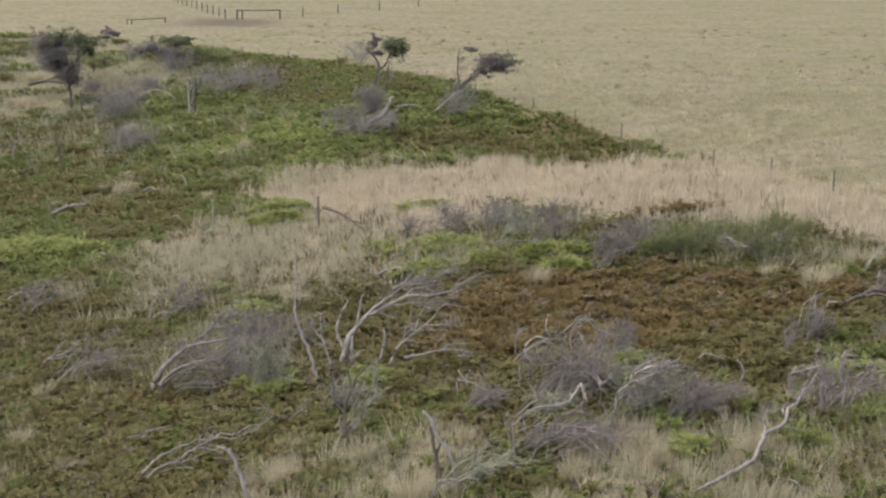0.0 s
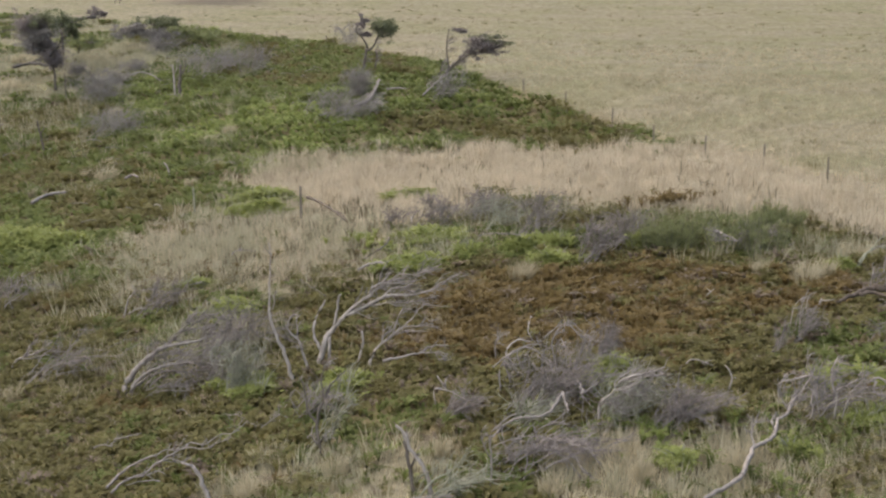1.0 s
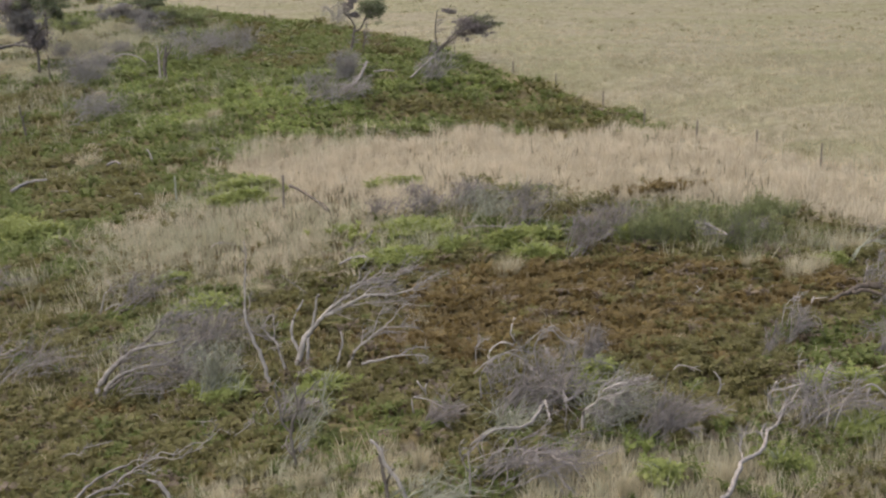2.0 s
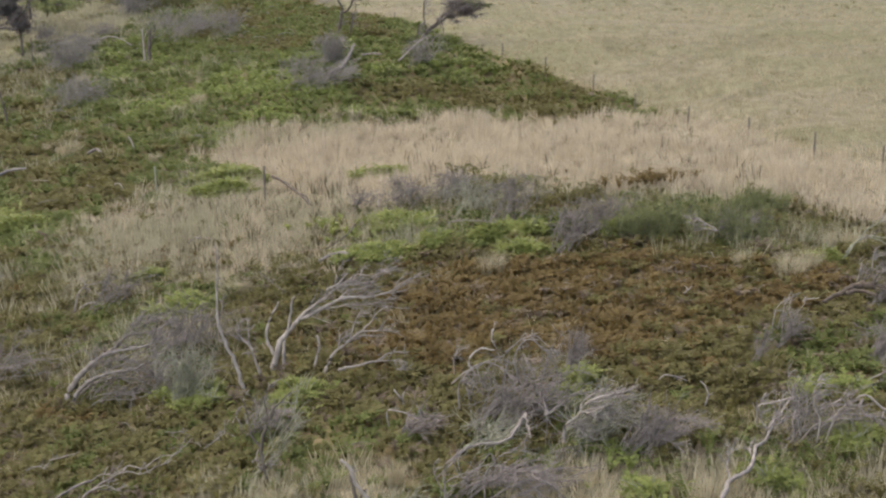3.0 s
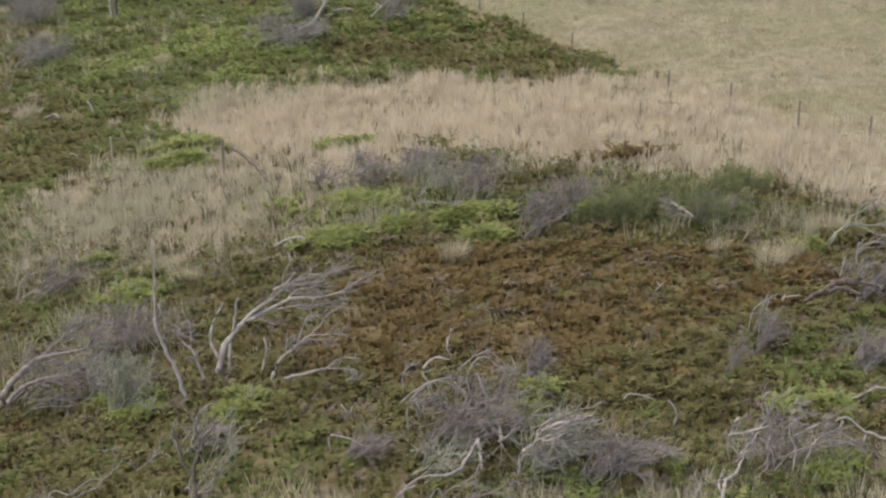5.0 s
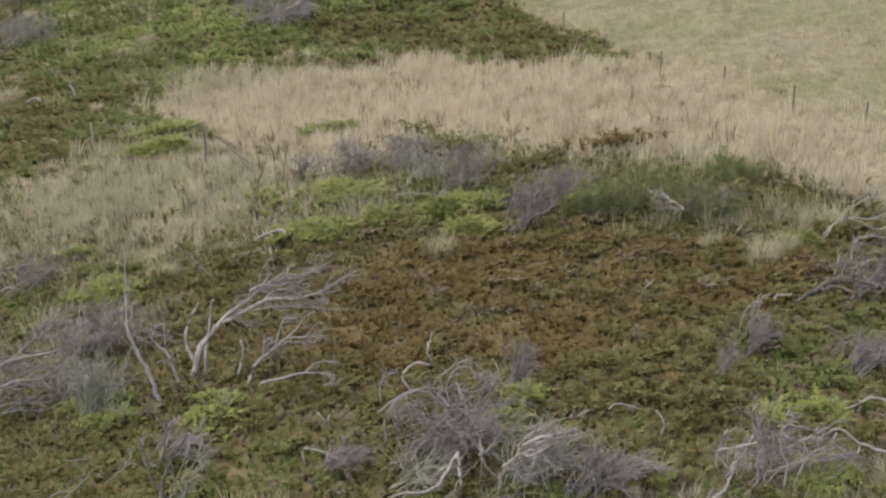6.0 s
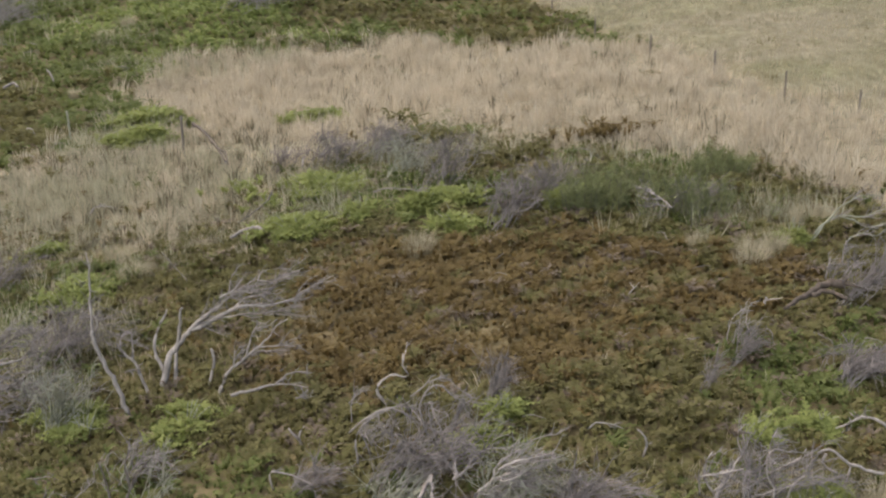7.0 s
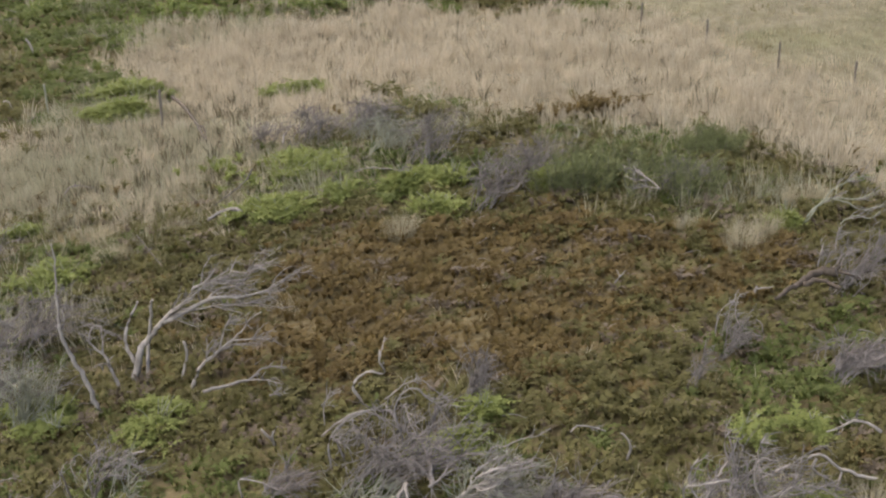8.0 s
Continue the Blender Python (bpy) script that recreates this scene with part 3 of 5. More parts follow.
def twig(start, way, length, r, rng, bend=0.35, up=0.1, blow=0.15, points=4):
    p, d, out = np.array(start, float), np.array(way, float), [np.array(start, float)]
    d /= np.linalg.norm(d) + 1e-9
    for _ in range(points - 1):
        d = d + rng.normal(0, bend, 3) + (blow, 0, up)
        d /= np.linalg.norm(d)
        p = p + d * length / (points - 1)
        out.append(p)
    return np.array(out), np.linspace(r, r * 0.45, points)


def side_twigs(runs, count, reach, rng, r=0.015, blow=0.25, up=0.1):
    """Twigs off the outer halves of limbs, with finer ones off those."""
    made = []
    for pts, rad in runs:
        for _ in range(count):
            i = rng.randint(len(pts) // 3, len(pts) - 1)
            way = (pts[i + 1] - pts[i]) / (np.linalg.norm(pts[i + 1] - pts[i]) + 1e-9) + rng.normal(0, 0.55, 3)
            a = twig(pts[i], way, reach * rng.uniform(0.5, 1.2), min(r, rad[i]) * rng.uniform(0.7, 1.2), rng, 0.3, up, blow, 6)
            made.append(a)
            for _ in range(2):
                j = rng.randint(1, 4)
                made.append(twig(a[0][j], a[0][j] - a[0][j - 1] + rng.normal(0, 0.05, 3), reach * rng.uniform(0.2, 0.5), r * 0.6, rng, 0.35, up, blow, 4))
    return made


made_wood = [0]


def limbed(name, category, place, label, limbs, twigs, reach, blow, z, mat):
    made_wood[0] += 1
    rng = np.random.RandomState(300 + made_wood[0])
    top = tagged(new(name), label, category, group=category + "s on the heath")
    top.location = (*place, z)
    stout = 1.6 if place[1] > 60 else 1.0
    for n, (r0, r1, pts) in enumerate(limbs):
        r0, r1 = r0 * stout, r1 * stout
        p = np.zeros((len(pts), 3))
        if name == "fallen_branch":
            # lies on the growth: places along the ground
            p[:, :2] = pts
            p[:, 2] = canopy(place[0] + p[:, 0], place[1] + p[:, 1]) - canopy(*place)
        else:
            # stands up: way along the wind and height
            p[:, ::2] = pts
        p[:, 1] += np.linspace(0, rng.normal(0, 0.25), len(p)) if n and name != "fallen_branch" else 0
        run = smooth_run(p, r0, r1, rng, 0.18 if r0 < 0.03 else 0.09, 0.1, 0.016 if r0 < 0.05 else 0.007)
        limb = wood("trunk" if n == 0 else "branch", [run], 7, mat, top)
        if not twigs or r1 > 0.021:
            continue
        fine = side_twigs([run], twigs, reach, rng, blow=blow)
        for bough in side_twigs([run], 6, 1.3 * reach, rng, 0.019, 0.4)[::3] if twigs > 9 else ():
            wood("bough", [bough], 5, mat, limb)
            fine += side_twigs([bough], 4, 0.6 * reach, rng, 0.011, blow)
        wood("twig_brush", fine, 3, TWIG_GREY, limb, "thin grey twigs")
    return top


def dead_tree(place, label, limbs, twigs=6, reach=0.5, mat=WOOD_PALE):
    return limbed("dead_tree", "dead tree", place, label, limbs, twigs, reach, 0.3, float(canopy(*place)), mat)


def fallen_branch(place, label, limbs, twigs=4, reach=0.4, mat=LOG_PALE):
    return limbed("fallen_branch", "fallen branch", place, label, limbs, twigs, reach, 0.1, float(canopy(*place)) + LIE.get(label, 0.25), mat)


def dead_shrub(place, centre, half, label, stems=24, green=False):
    """Bare wind-combed stems from one foot into a low oval crown, each with sprays of twigs."""
    made_wood[0] += 1
    rng = np.random.RandomState(500 + made_wood[0])
    top = tagged(new("dead_shrub"), label, "shrub", group="dead shrubs on the heath")
    top.location = (*place, float(canopy(*place)))
    (dx, dz), (rx, rz) = centre, half
    fine = []
    far = place[1] > 60
    peak, foot_z = dz + 0.6 * rz, -0.3
    for n in range(stems):
        a, d = rng.uniform(0, 2 * math.pi), math.sqrt(rng.uniform(0, 1))
        bold = not far and n % 6 == 0
        wide = 0.8 if place[1] > 38 else 0.5
        p = np.array((dx - (1 - wide) * rx + wide * rx * d * math.cos(a), wide * rx * d * math.sin(a), foot_z))
        p[0] = p[0] * 0.8
        way = np.array((rng.normal(0.9, 0.3), rng.normal(0, 0.3), rng.uniform(0.3, 0.7))) if green else np.array((rng.normal(0.5, 0.45), rng.normal(0, 0.45), rng.uniform(0.4, 1.0)))
        roof = peak * math.sqrt(max(0.15, 1 - 0.8 * d * d))
        v = rng.normal(0, 1, 3)
        v *= rng.uniform(0.55, 1.05) / np.linalg.norm(v)
        if far:
            v[0] = v[0] * 1.25 + rng.normal(0, 0.15)
        aim = np.array((dx + 0.15 * rx + 0.95 * rx * v[0], 0.6 * rx * v[1], max(0.08, dz - 0.12 * rz + (0.8 if far else 0.7) * rz * v[2])))
        count, step = 11, rng.uniform(0.7, 1.2) * (0.9 * rx + 0.9 * (peak + 0.3)) / 10
        pts = [p]
        for _ in range(count - 1):
            way = way / np.linalg.norm(way) + rng.normal(0, 0.3 if bold else 0.14, 3) + (0.26 if green else 0.2, 0, 0)
            gap = aim - p
            if np.linalg.norm(gap) > 0.15:
                way = way + 0.5 * gap / np.linalg.norm(gap)
            if p[2] > max(roof, aim[2] + 0.1):
                way[2] = -0.15 - 0.3 * rng.uniform()
            elif p[2] < 0.02:
                way[2] = abs(way[2]) + 0.2
            way = way / np.linalg.norm(way)
            p = p + way * step
            pts.append(p)
        r = rng.uniform(0.016, 0.026) if bold else rng.uniform(0.008, 0.013)
        run = smooth_run(pts, r, r * 0.4, rng, 0.12, 0.2)
        wood("stem", [run], 4, (LOG_PALE if not green else TWIG_GREEN) if bold else TWIG_GREEN if green else TWIG_MAUVE if far else TWIG_GREY, top)
        p = run[0]
        for _ in range(15 if far else 9):
            i = rng.randint(len(p) // 4, len(p) - 1)
            way = (p[i + 1] - p[i]) / (np.linalg.norm(p[i + 1] - p[i]) + 1e-9) + rng.normal(0, 0.5 if far else 0.28, 3) + (0.12, 0, 0)
            a = twig(p[i], way, rng.uniform(0.25, 0.7) * (0.5 + 0.4 * min(rx, 1.3)), (0.011 if far else 0.0085) * rng.uniform(0.7, 1.3), rng, 0.3 if far else 0.16, 0.02, 0.12, 3 if far else 4)
            fine.append(a)
            for _ in range(2 if far else 1):
                j = rng.randint(1, 3)
                fine.append(twig(a[0][j], a[0][j] - a[0][j - 1] + rng.normal(0, 0.05, 3), rng.uniform(0.12, 0.35), 0.008 if far else 0.006, rng, 0.22, 0.02, 0.1, 3))
    wood("twig_brush", fine, 3, TWIG_GREEN if green else TWIG_MAUVE if far else TWIG_DUSK, top, "fine grey green twigs" if green else "fine mauve grey twigs")
    return top


def leaf_cloud(rng, count, centre, half, size, comb=0.0):
    """Small leaves in ragged tufts through an oval, drawn out along the wind by comb."""
    lumps = rng.normal(0, 0.5, (max(4, count // 45), 3))
    drag = rng.uniform(0, 1, (count, 1))
    p = lumps[rng.randint(0, len(lumps), count)] + rng.normal(0, 0.17, (count, 3)) + drag * (0.7 * comb, 0, 0.15 * comb)
    p = np.array(centre) + p * np.array(half)
    a, tilt = rng.normal(0, 1, (count, 3)) + (2.0 * comb, 0, 0.5 * comb), rng.normal(0, 1, (count, 3))
    a /= np.linalg.norm(a, axis=1, keepdims=True)
    b = np.cross(a, tilt)
    b /= np.linalg.norm(b, axis=1, keepdims=True) + 1e-9
    s = size * rng.uniform(0.6, 1.4, (count, 1)) * (1 - 0.4 * comb * drag)
    v = np.stack([p - a * s, p + b * s * 0.42, p + a * s, p - b * s * 0.42], 1).reshape(-1, 3)
    f = np.arange(4 * count).reshape(-1, 4)
    return v, f


def leafy_shrub(place, centre, half, label):
    made_wood[0] += 1
    rng = np.random.RandomState(700 + made_wood[0])
    top = tagged(new("leafy_shrub"), label, "shrub", group="lime green shrubs")
    top.location = (*place, float(canopy(*place)))
    (dx, dz), (rx, rz) = centre, half
    for _ in range(8):
        end = (dx + rng.normal(0, 0.5) * rx, rng.normal(0, 0.4) * rx, dz + rng.uniform(0, 0.6) * rz)
        wood("stem", [smooth_run([(rng.normal(0, 0.1), rng.normal(0, 0.1), -0.3), (end[0] * 0.6, end[1] * 0.6, dz * 0.6), end], 0.014, 0.006, rng)], 4, TWIG_GREEN, top)
    # low mounds of fronds, uneven in height, with stray ones round the foot
    n = int((45 + 66 * rx * max(rx, 0.6)) * (1.2 if place[1] > 50 else 0.62 if place[1] < 40 else 1))
    lumps = rng.normal(0, 0.5, (max(3, n // 9), 2))
    p = lumps[rng.randint(0, len(lumps), n)] + rng.normal(0, 0.4 if place[1] < 40 else 0.3, (n, 2))
    d = np.clip(1 - (p**2).sum(1), 0, 1) ** 0.6
    rise = -0.32 + d * ((0.42 * dz + 0.3 * rz) if place[1] < 40 else (0.6 * dz + 0.4 * rz) if place[1] < 58 else (0.8 * dz + 0.5 * rz)) * rng.uniform(0.6, 1.05, n)
    grow = rng.uniform(0.7, 1.3, n) * (1.1 if place[1] < 50 else 1.5)
    V, F, base = [], [], 0
    for i in range(n):
        v, f = near_forms[rng.randint(len(near_forms))]
        a = rng.uniform(0, 2 * math.pi)
        c, q = math.cos(a), math.sin(a)
        V.append(v @ np.array(((c, q, 0), (-q, c, 0), (0, 0, 1))) * grow[i] + (dx + 1.1 * rx * p[i, 0], 0.85 * rx * p[i, 1], rise[i]))
        F.append(f + base)
        base += len(v)
    ob = new("leafage", mesh_of("leafage", np.concatenate(V), np.concatenate(F), LIME_LEAF))
    ob.parent = top
    tagged(ob, kind="stuff")
    return top


def grass_clump(place, centre, half, label):
    """A tussock of tall bleached blades."""
    made_wood[0] += 1
    rng = random.Random(1100 + made_wood[0])
    (dx, dz), (rx, rz) = centre, half
    v, f = tuft(rng, int(150 + 420 * rx), (dz + rz) * 0.5 + 0.35, rx * 0.95, 0.006 if place[1] < 60 else 0.014, 0.1, 0.8)
    v = v * (1, 1, 1) + (dx, 0, -0.3)
    ob = new("grass_clump", mesh_of("grass_clump", v, f, DRY_GRASS))
    ob.location = (*place, float(canopy(*place)))
    return tagged(ob, label, "grass", group="grass clumps")


def feathery_shrub(place, centre, half, label):
    """A soft bush of fine upright sprays."""
    made_wood[0] += 1
    rng = np.random.RandomState(800 + made_wood[0])
    top = tagged(new("feathery_shrub"), label, "shrub", group="feathery green shrubs")
    top.location = (*place, float(canopy(*place)))
    (dx, dz), (rx, rz) = centre, half
    sprays = []
    for _ in range(46):
        end = np.array((dx + 1.1 * rx * rng.normal(0, 0.5), rx * rng.normal(0, 0.4), (dz + rz * rng.uniform(-0.7, 0.4))))
        run = smooth_run([(end[0] * 0.8, end[1] * 0.8, -0.3), end * (0.9, 0.9, 0.5), end], 0.013, 0.006, rng)
        wood("stem", [run], 4, WOOD_DARK, top)
        for _ in range(34):
            i = rng.randint(len(run[0]) // 6, len(run[0]))
            sprays.append(twig(run[0][i], rng.normal(0, 0.8, 3) + (0.3, 0, 0.5), rng.uniform(0.15, 0.42), 0.009, rng, 0.2, 0.1, 0.08, 4))
    wood("spray", sprays, 3, FEATHER, top, "soft dark green sprays")
    return top


# how high each fallen branch lies above the low growth
LIE = {
    "pale log lying in brown bracken": 0.3,
    "dark arched fallen trunk with bare branches": 0.4,
    "thick bare branch arching over a dead thicket": 0.55,
    "forked bleached branch lying on bracken": 0.14,
    "thin grey stick lying on bracken": 0.15,
    "thick pale branch leaning out of dry grass": 0.45,
    "bleached log lying at the edge of grass": 0.2,
    "pale forked driftwood branch over green shrub": 0.55,
    "grey branch lying before a dead shrub": 0.3,
    "white stick lying in brown bracken": 0.25,
    "weathered stick lying in straw grass": 0.5,
    "pale dead branch on the heath slope": 0.4,
    "faded grey trunk lying below a bent tree": 0.25,
    "short pale stick lying on heath slope": 0.3,
    "grey log lying behind a lime shrub": 0.3,
    "thin dark stick lying above bracken": 0.35,
    "dark bent stick lying at the edge of straw": 0.35,
    "thin pale branch lying on lime shrubs": 0.45,
    "thin pale branch arched over straw grass": 0.5,
    "grey fallen branch in rough dry grass": 0.7,
    "grey log lying at the pasture edge": 0.3,
}

dead_tree((-3.59, 35.11), "bleached grey dead tree bent by wind above bracken", [
    (0.09, 0.075, [(-0.17, -0.42), (0.02, 0.13), (0.18, 0.75)]),
    (0.05, 0.04, [(0.21, -0.42), (0.23, 0.28), (0.2, 0.64)]),
    (0.045, 0.028, [(0.01, 0.34), (-0.19, 0.72), (-0.18, 1.08), (0.11, 1.68)]),
    (0.045, 0.025, [(0.41, 1.06), (0.57, 1.94), (0.64, 2.08)]),
    (0.075, 0.016, [(0.18, 0.73), (0.84, 1.51), (1.35, 1.94), (1.46, 2.18), (1.77, 2.36), (2.0, 2.65)]),
    (0.06, 0.013, [(0.76, 1.38), (1.24, 1.62), (1.57, 1.83), (1.98, 2.01), (2.43, 2.01), (2.83, 2.09), (3.26, 2.25), (3.52, 2.44)]),
    (0.032, 0.01, [(1.71, 1.88), (2.12, 2.2), (2.51, 2.25), (2.92, 2.76)]),
    (0.03, 0.01, [(1.35, 1.9), (1.59, 2.13), (1.93, 2.36), (2.26, 2.48), (2.4, 2.74)]),
    (0.022, 0.009, [(1.23, 1.6), (1.57, 1.69), (2.03, 1.76), (2.49, 1.76), (2.88, 1.87)]),
], twigs=16, reach=0.6)
dead_tree((-2.11, 34.27), "pale leafless limb standing in brown bracken", [
    (0.045, 0.012, [(-0.04, -0.18), (0.12, 0.25), (0.32, 0.5), (1.13, 1.21), (1.3, 1.47), (1.61, 1.71)]),
    (0.026, 0.01, [(0.63, 0.78), (0.78, 1.28), (0.99, 1.69)]),
    (0.022, 0.009, [(0.96, 1.03), (1.76, 1.07)]),
    (0.02, 0.008, [(0.33, 0.54), (0.69, 0.75), (1.02, 0.86), (1.59, 0.82)]),
    (0.02, 0.01, [(0.34, 0.52), (0.39, 0.96)]),
], twigs=8, reach=0.5)
dead_tree((-4.23, 34.02), "tall thin dead snag leaning over green undergrowth", [
    (0.06, 0.04, [(0.04, -0.21), (-0.2, 0.69), (-0.41, 1.18), (-0.56, 1.67), (-0.58, 2.02)]),
    (0.03, 0.014, [(-0.58, 1.98), (-0.59, 2.57), (-0.55, 3.44), (-0.61, 3.77)]),
    (0.02, 0.012, [(-0.56, 1.85), (-0.44, 2.16), (-0.49, 2.4)]),
], twigs=3, reach=0.3)
dead_tree((-3.92, 34.77), "small crooked dead stem beside the bent tree", [
    (0.04, 0.016, [(0.02, -0.08), (-0.18, 0.65), (-0.29, 0.85), (-0.49, 1.04), (-0.51, 1.36), (-0.37, 1.53), (-0.22, 1.49)]),
    (0.02, 0.01, [(-0.26, 0.83), (-0.33, 1.36)]),
    (0.018, 0.009, [(-0.12, 0.5), (-0.24, 0.68), (-0.4, 0.68)]),
    (0.016, 0.008, [(-0.5, 1.04), (-0.58, 1.22), (-0.53, 1.47)]),
], twigs=5, reach=0.3)
fallen_branch((-0.91, 33.18), "pale log lying in brown bracken", [
    (0.04, 0.014, [(-0.75, -0.12), (0.18, 0.06), (0.45, 0.48), (0.77, 0.44), (0.99, 0.31)]),
    (0.02, 0.01, [(0.25, 0.03), (0.64, -0.14), (0.99, -0.44)]),
    (0.02, 0.01, [(0.77, -0.86), (0.95, -0.79)]),
], twigs=4)
dead_tree((2.7, 29.27), "pale stems looping out of a domed dead shrub", [
    (0.021, 0.0108, [(-1.45, 0.62), (-1.04, 0.99), (-0.69, 1.13), (-0.41, 1.05), (-0.14, 0.82), (0.21, 0.63), (0.47, 0.29), (0.65, -0.34)]),
    (0.0165, 0.009, [(-0.29, 1.38), (0.11, 1.71), (0.34, 1.77), (0.61, 1.57), (0.88, 1.33)]),
    (0.0135, 0.0081, [(-1.17, 0.79), (-1.12, 0.51), (-1.02, 0.31)]),
    (0.0135, 0.0081, [(-0.89, 1.05), (-0.84, 0.8), (-0.59, 0.57)]),
    (0.0195, 0.009, [(0.62, -0.23), (1.17, 0.06), (1.68, 0.18), (2.08, 0.35), (2.48, 0.41), (2.73, 0.52)]),
    (0.0165, 0.0108, [(1.03, -0.81), (1.0, -0.46), (1.18, -0.22), (1.48, -0.28), (1.74, -0.51)]),
    (0.0135, 0.009, [(-1.39, 0.85), (-1.4, 1.13), (-1.28, 1.41)]),
    (0.015, 0.009, [(0.11, -0.2), (0.09, -0.52), (0.19, -0.81)]),
], twigs=7, reach=0.4, mat=LOG_PALE)
fallen_branch((11.05, 34.63), "dark arched fallen trunk with bare branches", [
    (0.04, 0.1, [(-0.55, -0.53), (0.5, 0.56), (0.8, 0.74), (1.11, 0.67)]),
    (0.06, 0.04, [(0.22, 0.13), (0.48, 0.29), (0.72, 0.22), (0.93, -0.14)]),
    (0.05, 0.02, [(0.95, 0.72), (1.2, 0.95), (1.3, 1.3)]),
    (0.04, 0.015, [(1.05, 0.68), (1.35, 0.55), (1.5, 0.3)]),
], twigs=5, mat=BARK_BROWN)
dead_tree((12.17, 35.74), "upright pale stems beside a fallen trunk", [
    (0.022, 0.012, [(-0.34, 0.34), (-0.32, 0.66), (-0.27, 0.92)]),
    (0.02, 0.01, [(-0.2, 0.32), (-0.16, 0.73)]),
    (0.022, 0.01, [(-0.04, 0.27), (0.16, 0.73), (0.24, 0.83)]),
    (0.02, 0.01, [(-0.14, 0.22), (0.87, 0.02)]),
    (0.022, 0.01, [(-0.07, -0.05), (0.38, -0.08), (0.68, -0.27), (0.76, -0.55)]),
    (0.02, 0.01, [(0.01, 0.71), (0.02, 1.04), (0.07, 1.23)]),
    (0.018, 0.01, [(0.16, 0.37), (0.27, 0.56), (0.44, 0.71)]),
], twigs=8, reach=0.35)
dead_tree((9.37, 33.26), "small pale dead shrub with bowed stems in bracken", [
    (0.012, 0.008, [(-0.27, -0.03), (-0.25, 0.34), (-0.13, 0.66), (0.07, 0.82)]),
    (0.013, 0.008, [(-0.03, -0.07), (-0.02, 0.39), (0.06, 0.62), (0.16, 0.75)]),
    (0.012, 0.008, [(0.25, 0.16), (0.14, 0.43), (0.19, 0.62), (0.3, 0.75)]),
    (0.011, 0.008, [(-0.12, -0.03), (-0.12, 0.29), (-0.03, 0.52)]),
], twigs=8, reach=0.25)
dead_tree((-2.48, 34.97), "short broken dead stick upright in bracken", [
    (0.036, 0.03, [(-0.04, -0.22), (0.1, 0.25), (0.12, 0.56), (0.09, 0.75)]),
], twigs=0)
dead_tree((0.07, 30.98), "forked dead stub poking out of bracken", [
    (0.03, 0.02, [(0.05, -0.17), (0.0, 0.06), (0.11, 0.28)]),
    (0.03, 0.022, [(0.0, -0.03), (-0.19, 0.28)]),
], twigs=0)
dead_tree((-4.45, 24.54), "broken bare pole standing in dry grass", [
    (0.055, 0.04, [(0.07, -0.21), (-0.28, 0.89), (-0.43, 1.14)]),
    (0.03, 0.012, [(-0.42, 1.13), (-0.65, 1.21)]),
], twigs=0)
dead_tree((-0.03, 24.71), "curved bare branch rising from dry grass", [
    (0.05, 0.03, [(0.04, -0.19), (-0.1, 0.4), (-0.41, 0.85), (-0.5, 1.14), (-0.7, 1.35)]),
    (0.02, 0.01, [(-0.43, 0.89), (-0.59, 1.14)]),
], twigs=4, reach=0.3)
dead_tree((1.81, 32.05), "twisted pale branch above a dead shrub", [
    (0.035, 0.014, [(0.04, -0.17), (-0.2, 0.28), (0.09, 0.63), (0.33, 0.57), (0.46, 0.62), (0.35, 0.86), (0.35, 1.11)]),
    (0.014, 0.007, [(0.35, 0.88), (0.43, 1.07)]),
], twigs=2, reach=0.2)
fallen_branch((2.82, 27.71), "thick bare branch arching over a dead thicket", [
    (0.042, 0.014, [(0.0, 0.08), (-0.4, -1.07), (-1.0, -1.15), (-1.32, -1.42), (-1.57, -2.03)]),
    (0.035, 0.02, [(0.0, 0.08), (0.06, -1.06)]),
    (0.035, 0.012, [(0.45, -0.04), (0.37, 0.8), (0.16, 1.59), (-0.08, 1.82), (-0.49, 2.93)]),
    (0.03, 0.012, [(0.39, -0.1), (0.63, 0.18), (0.76, 0.61)]),
], twigs=5, reach=0.5)
dead_tree((3.61, 27.2), "crooked bare limb spreading over grass", [
    (0.035, 0.012, [(0.0, -0.06), (-0.01, 0.43), (0.24, 0.68), (0.5, 1.02), (1.32, 1.26)]),
    (0.02, 0.01, [(0.24, 0.68), (0.4, 0.78), (0.84, 0.71)]),
    (0.02, 0.01, [(-0.01, 0.37), (0.13, 0.49), (0.24, 0.43)]),
], twigs=14, reach=0.6)
dead_tree((6.72, 28.78), "hooked grey stem among green bracken", [
    (0.024, 0.014, [(0.0, -0.06), (0.05, 0.24), (-0.04, 0.45), (-0.14, 0.52)]),
    (0.016, 0.01, [(-1.02, 0.54), (-0.9, 0.64), (-0.67, 0.59), (-0.37, 0.47)]),
], twigs=2, reach=0.2)
dead_tree((10.8, 27.86), "bowed bare branches by tall dry grass", [
    (0.034, 0.022, [(0.15, -0.02), (-0.56, 0.23), (-0.85, 0.48), (-1.07, 0.52), (-1.17, 0.37)]),
    (0.022, 0.012, [(-0.55, 0.18), (-0.64, -0.05), (-0.8, -0.2)]),
    (0.03, 0.012, [(-1.01, 0.44), (-1.04, 0.24), (-0.9, 0.07), (-0.78, 0.05)]),
    (0.03, 0.014, [(0.03, 0.96), (-0.18, 1.09), (-0.42, 1.11), (-0.59, 0.93), (-0.81, 0.8)]),
], twigs=6, reach=0.4)
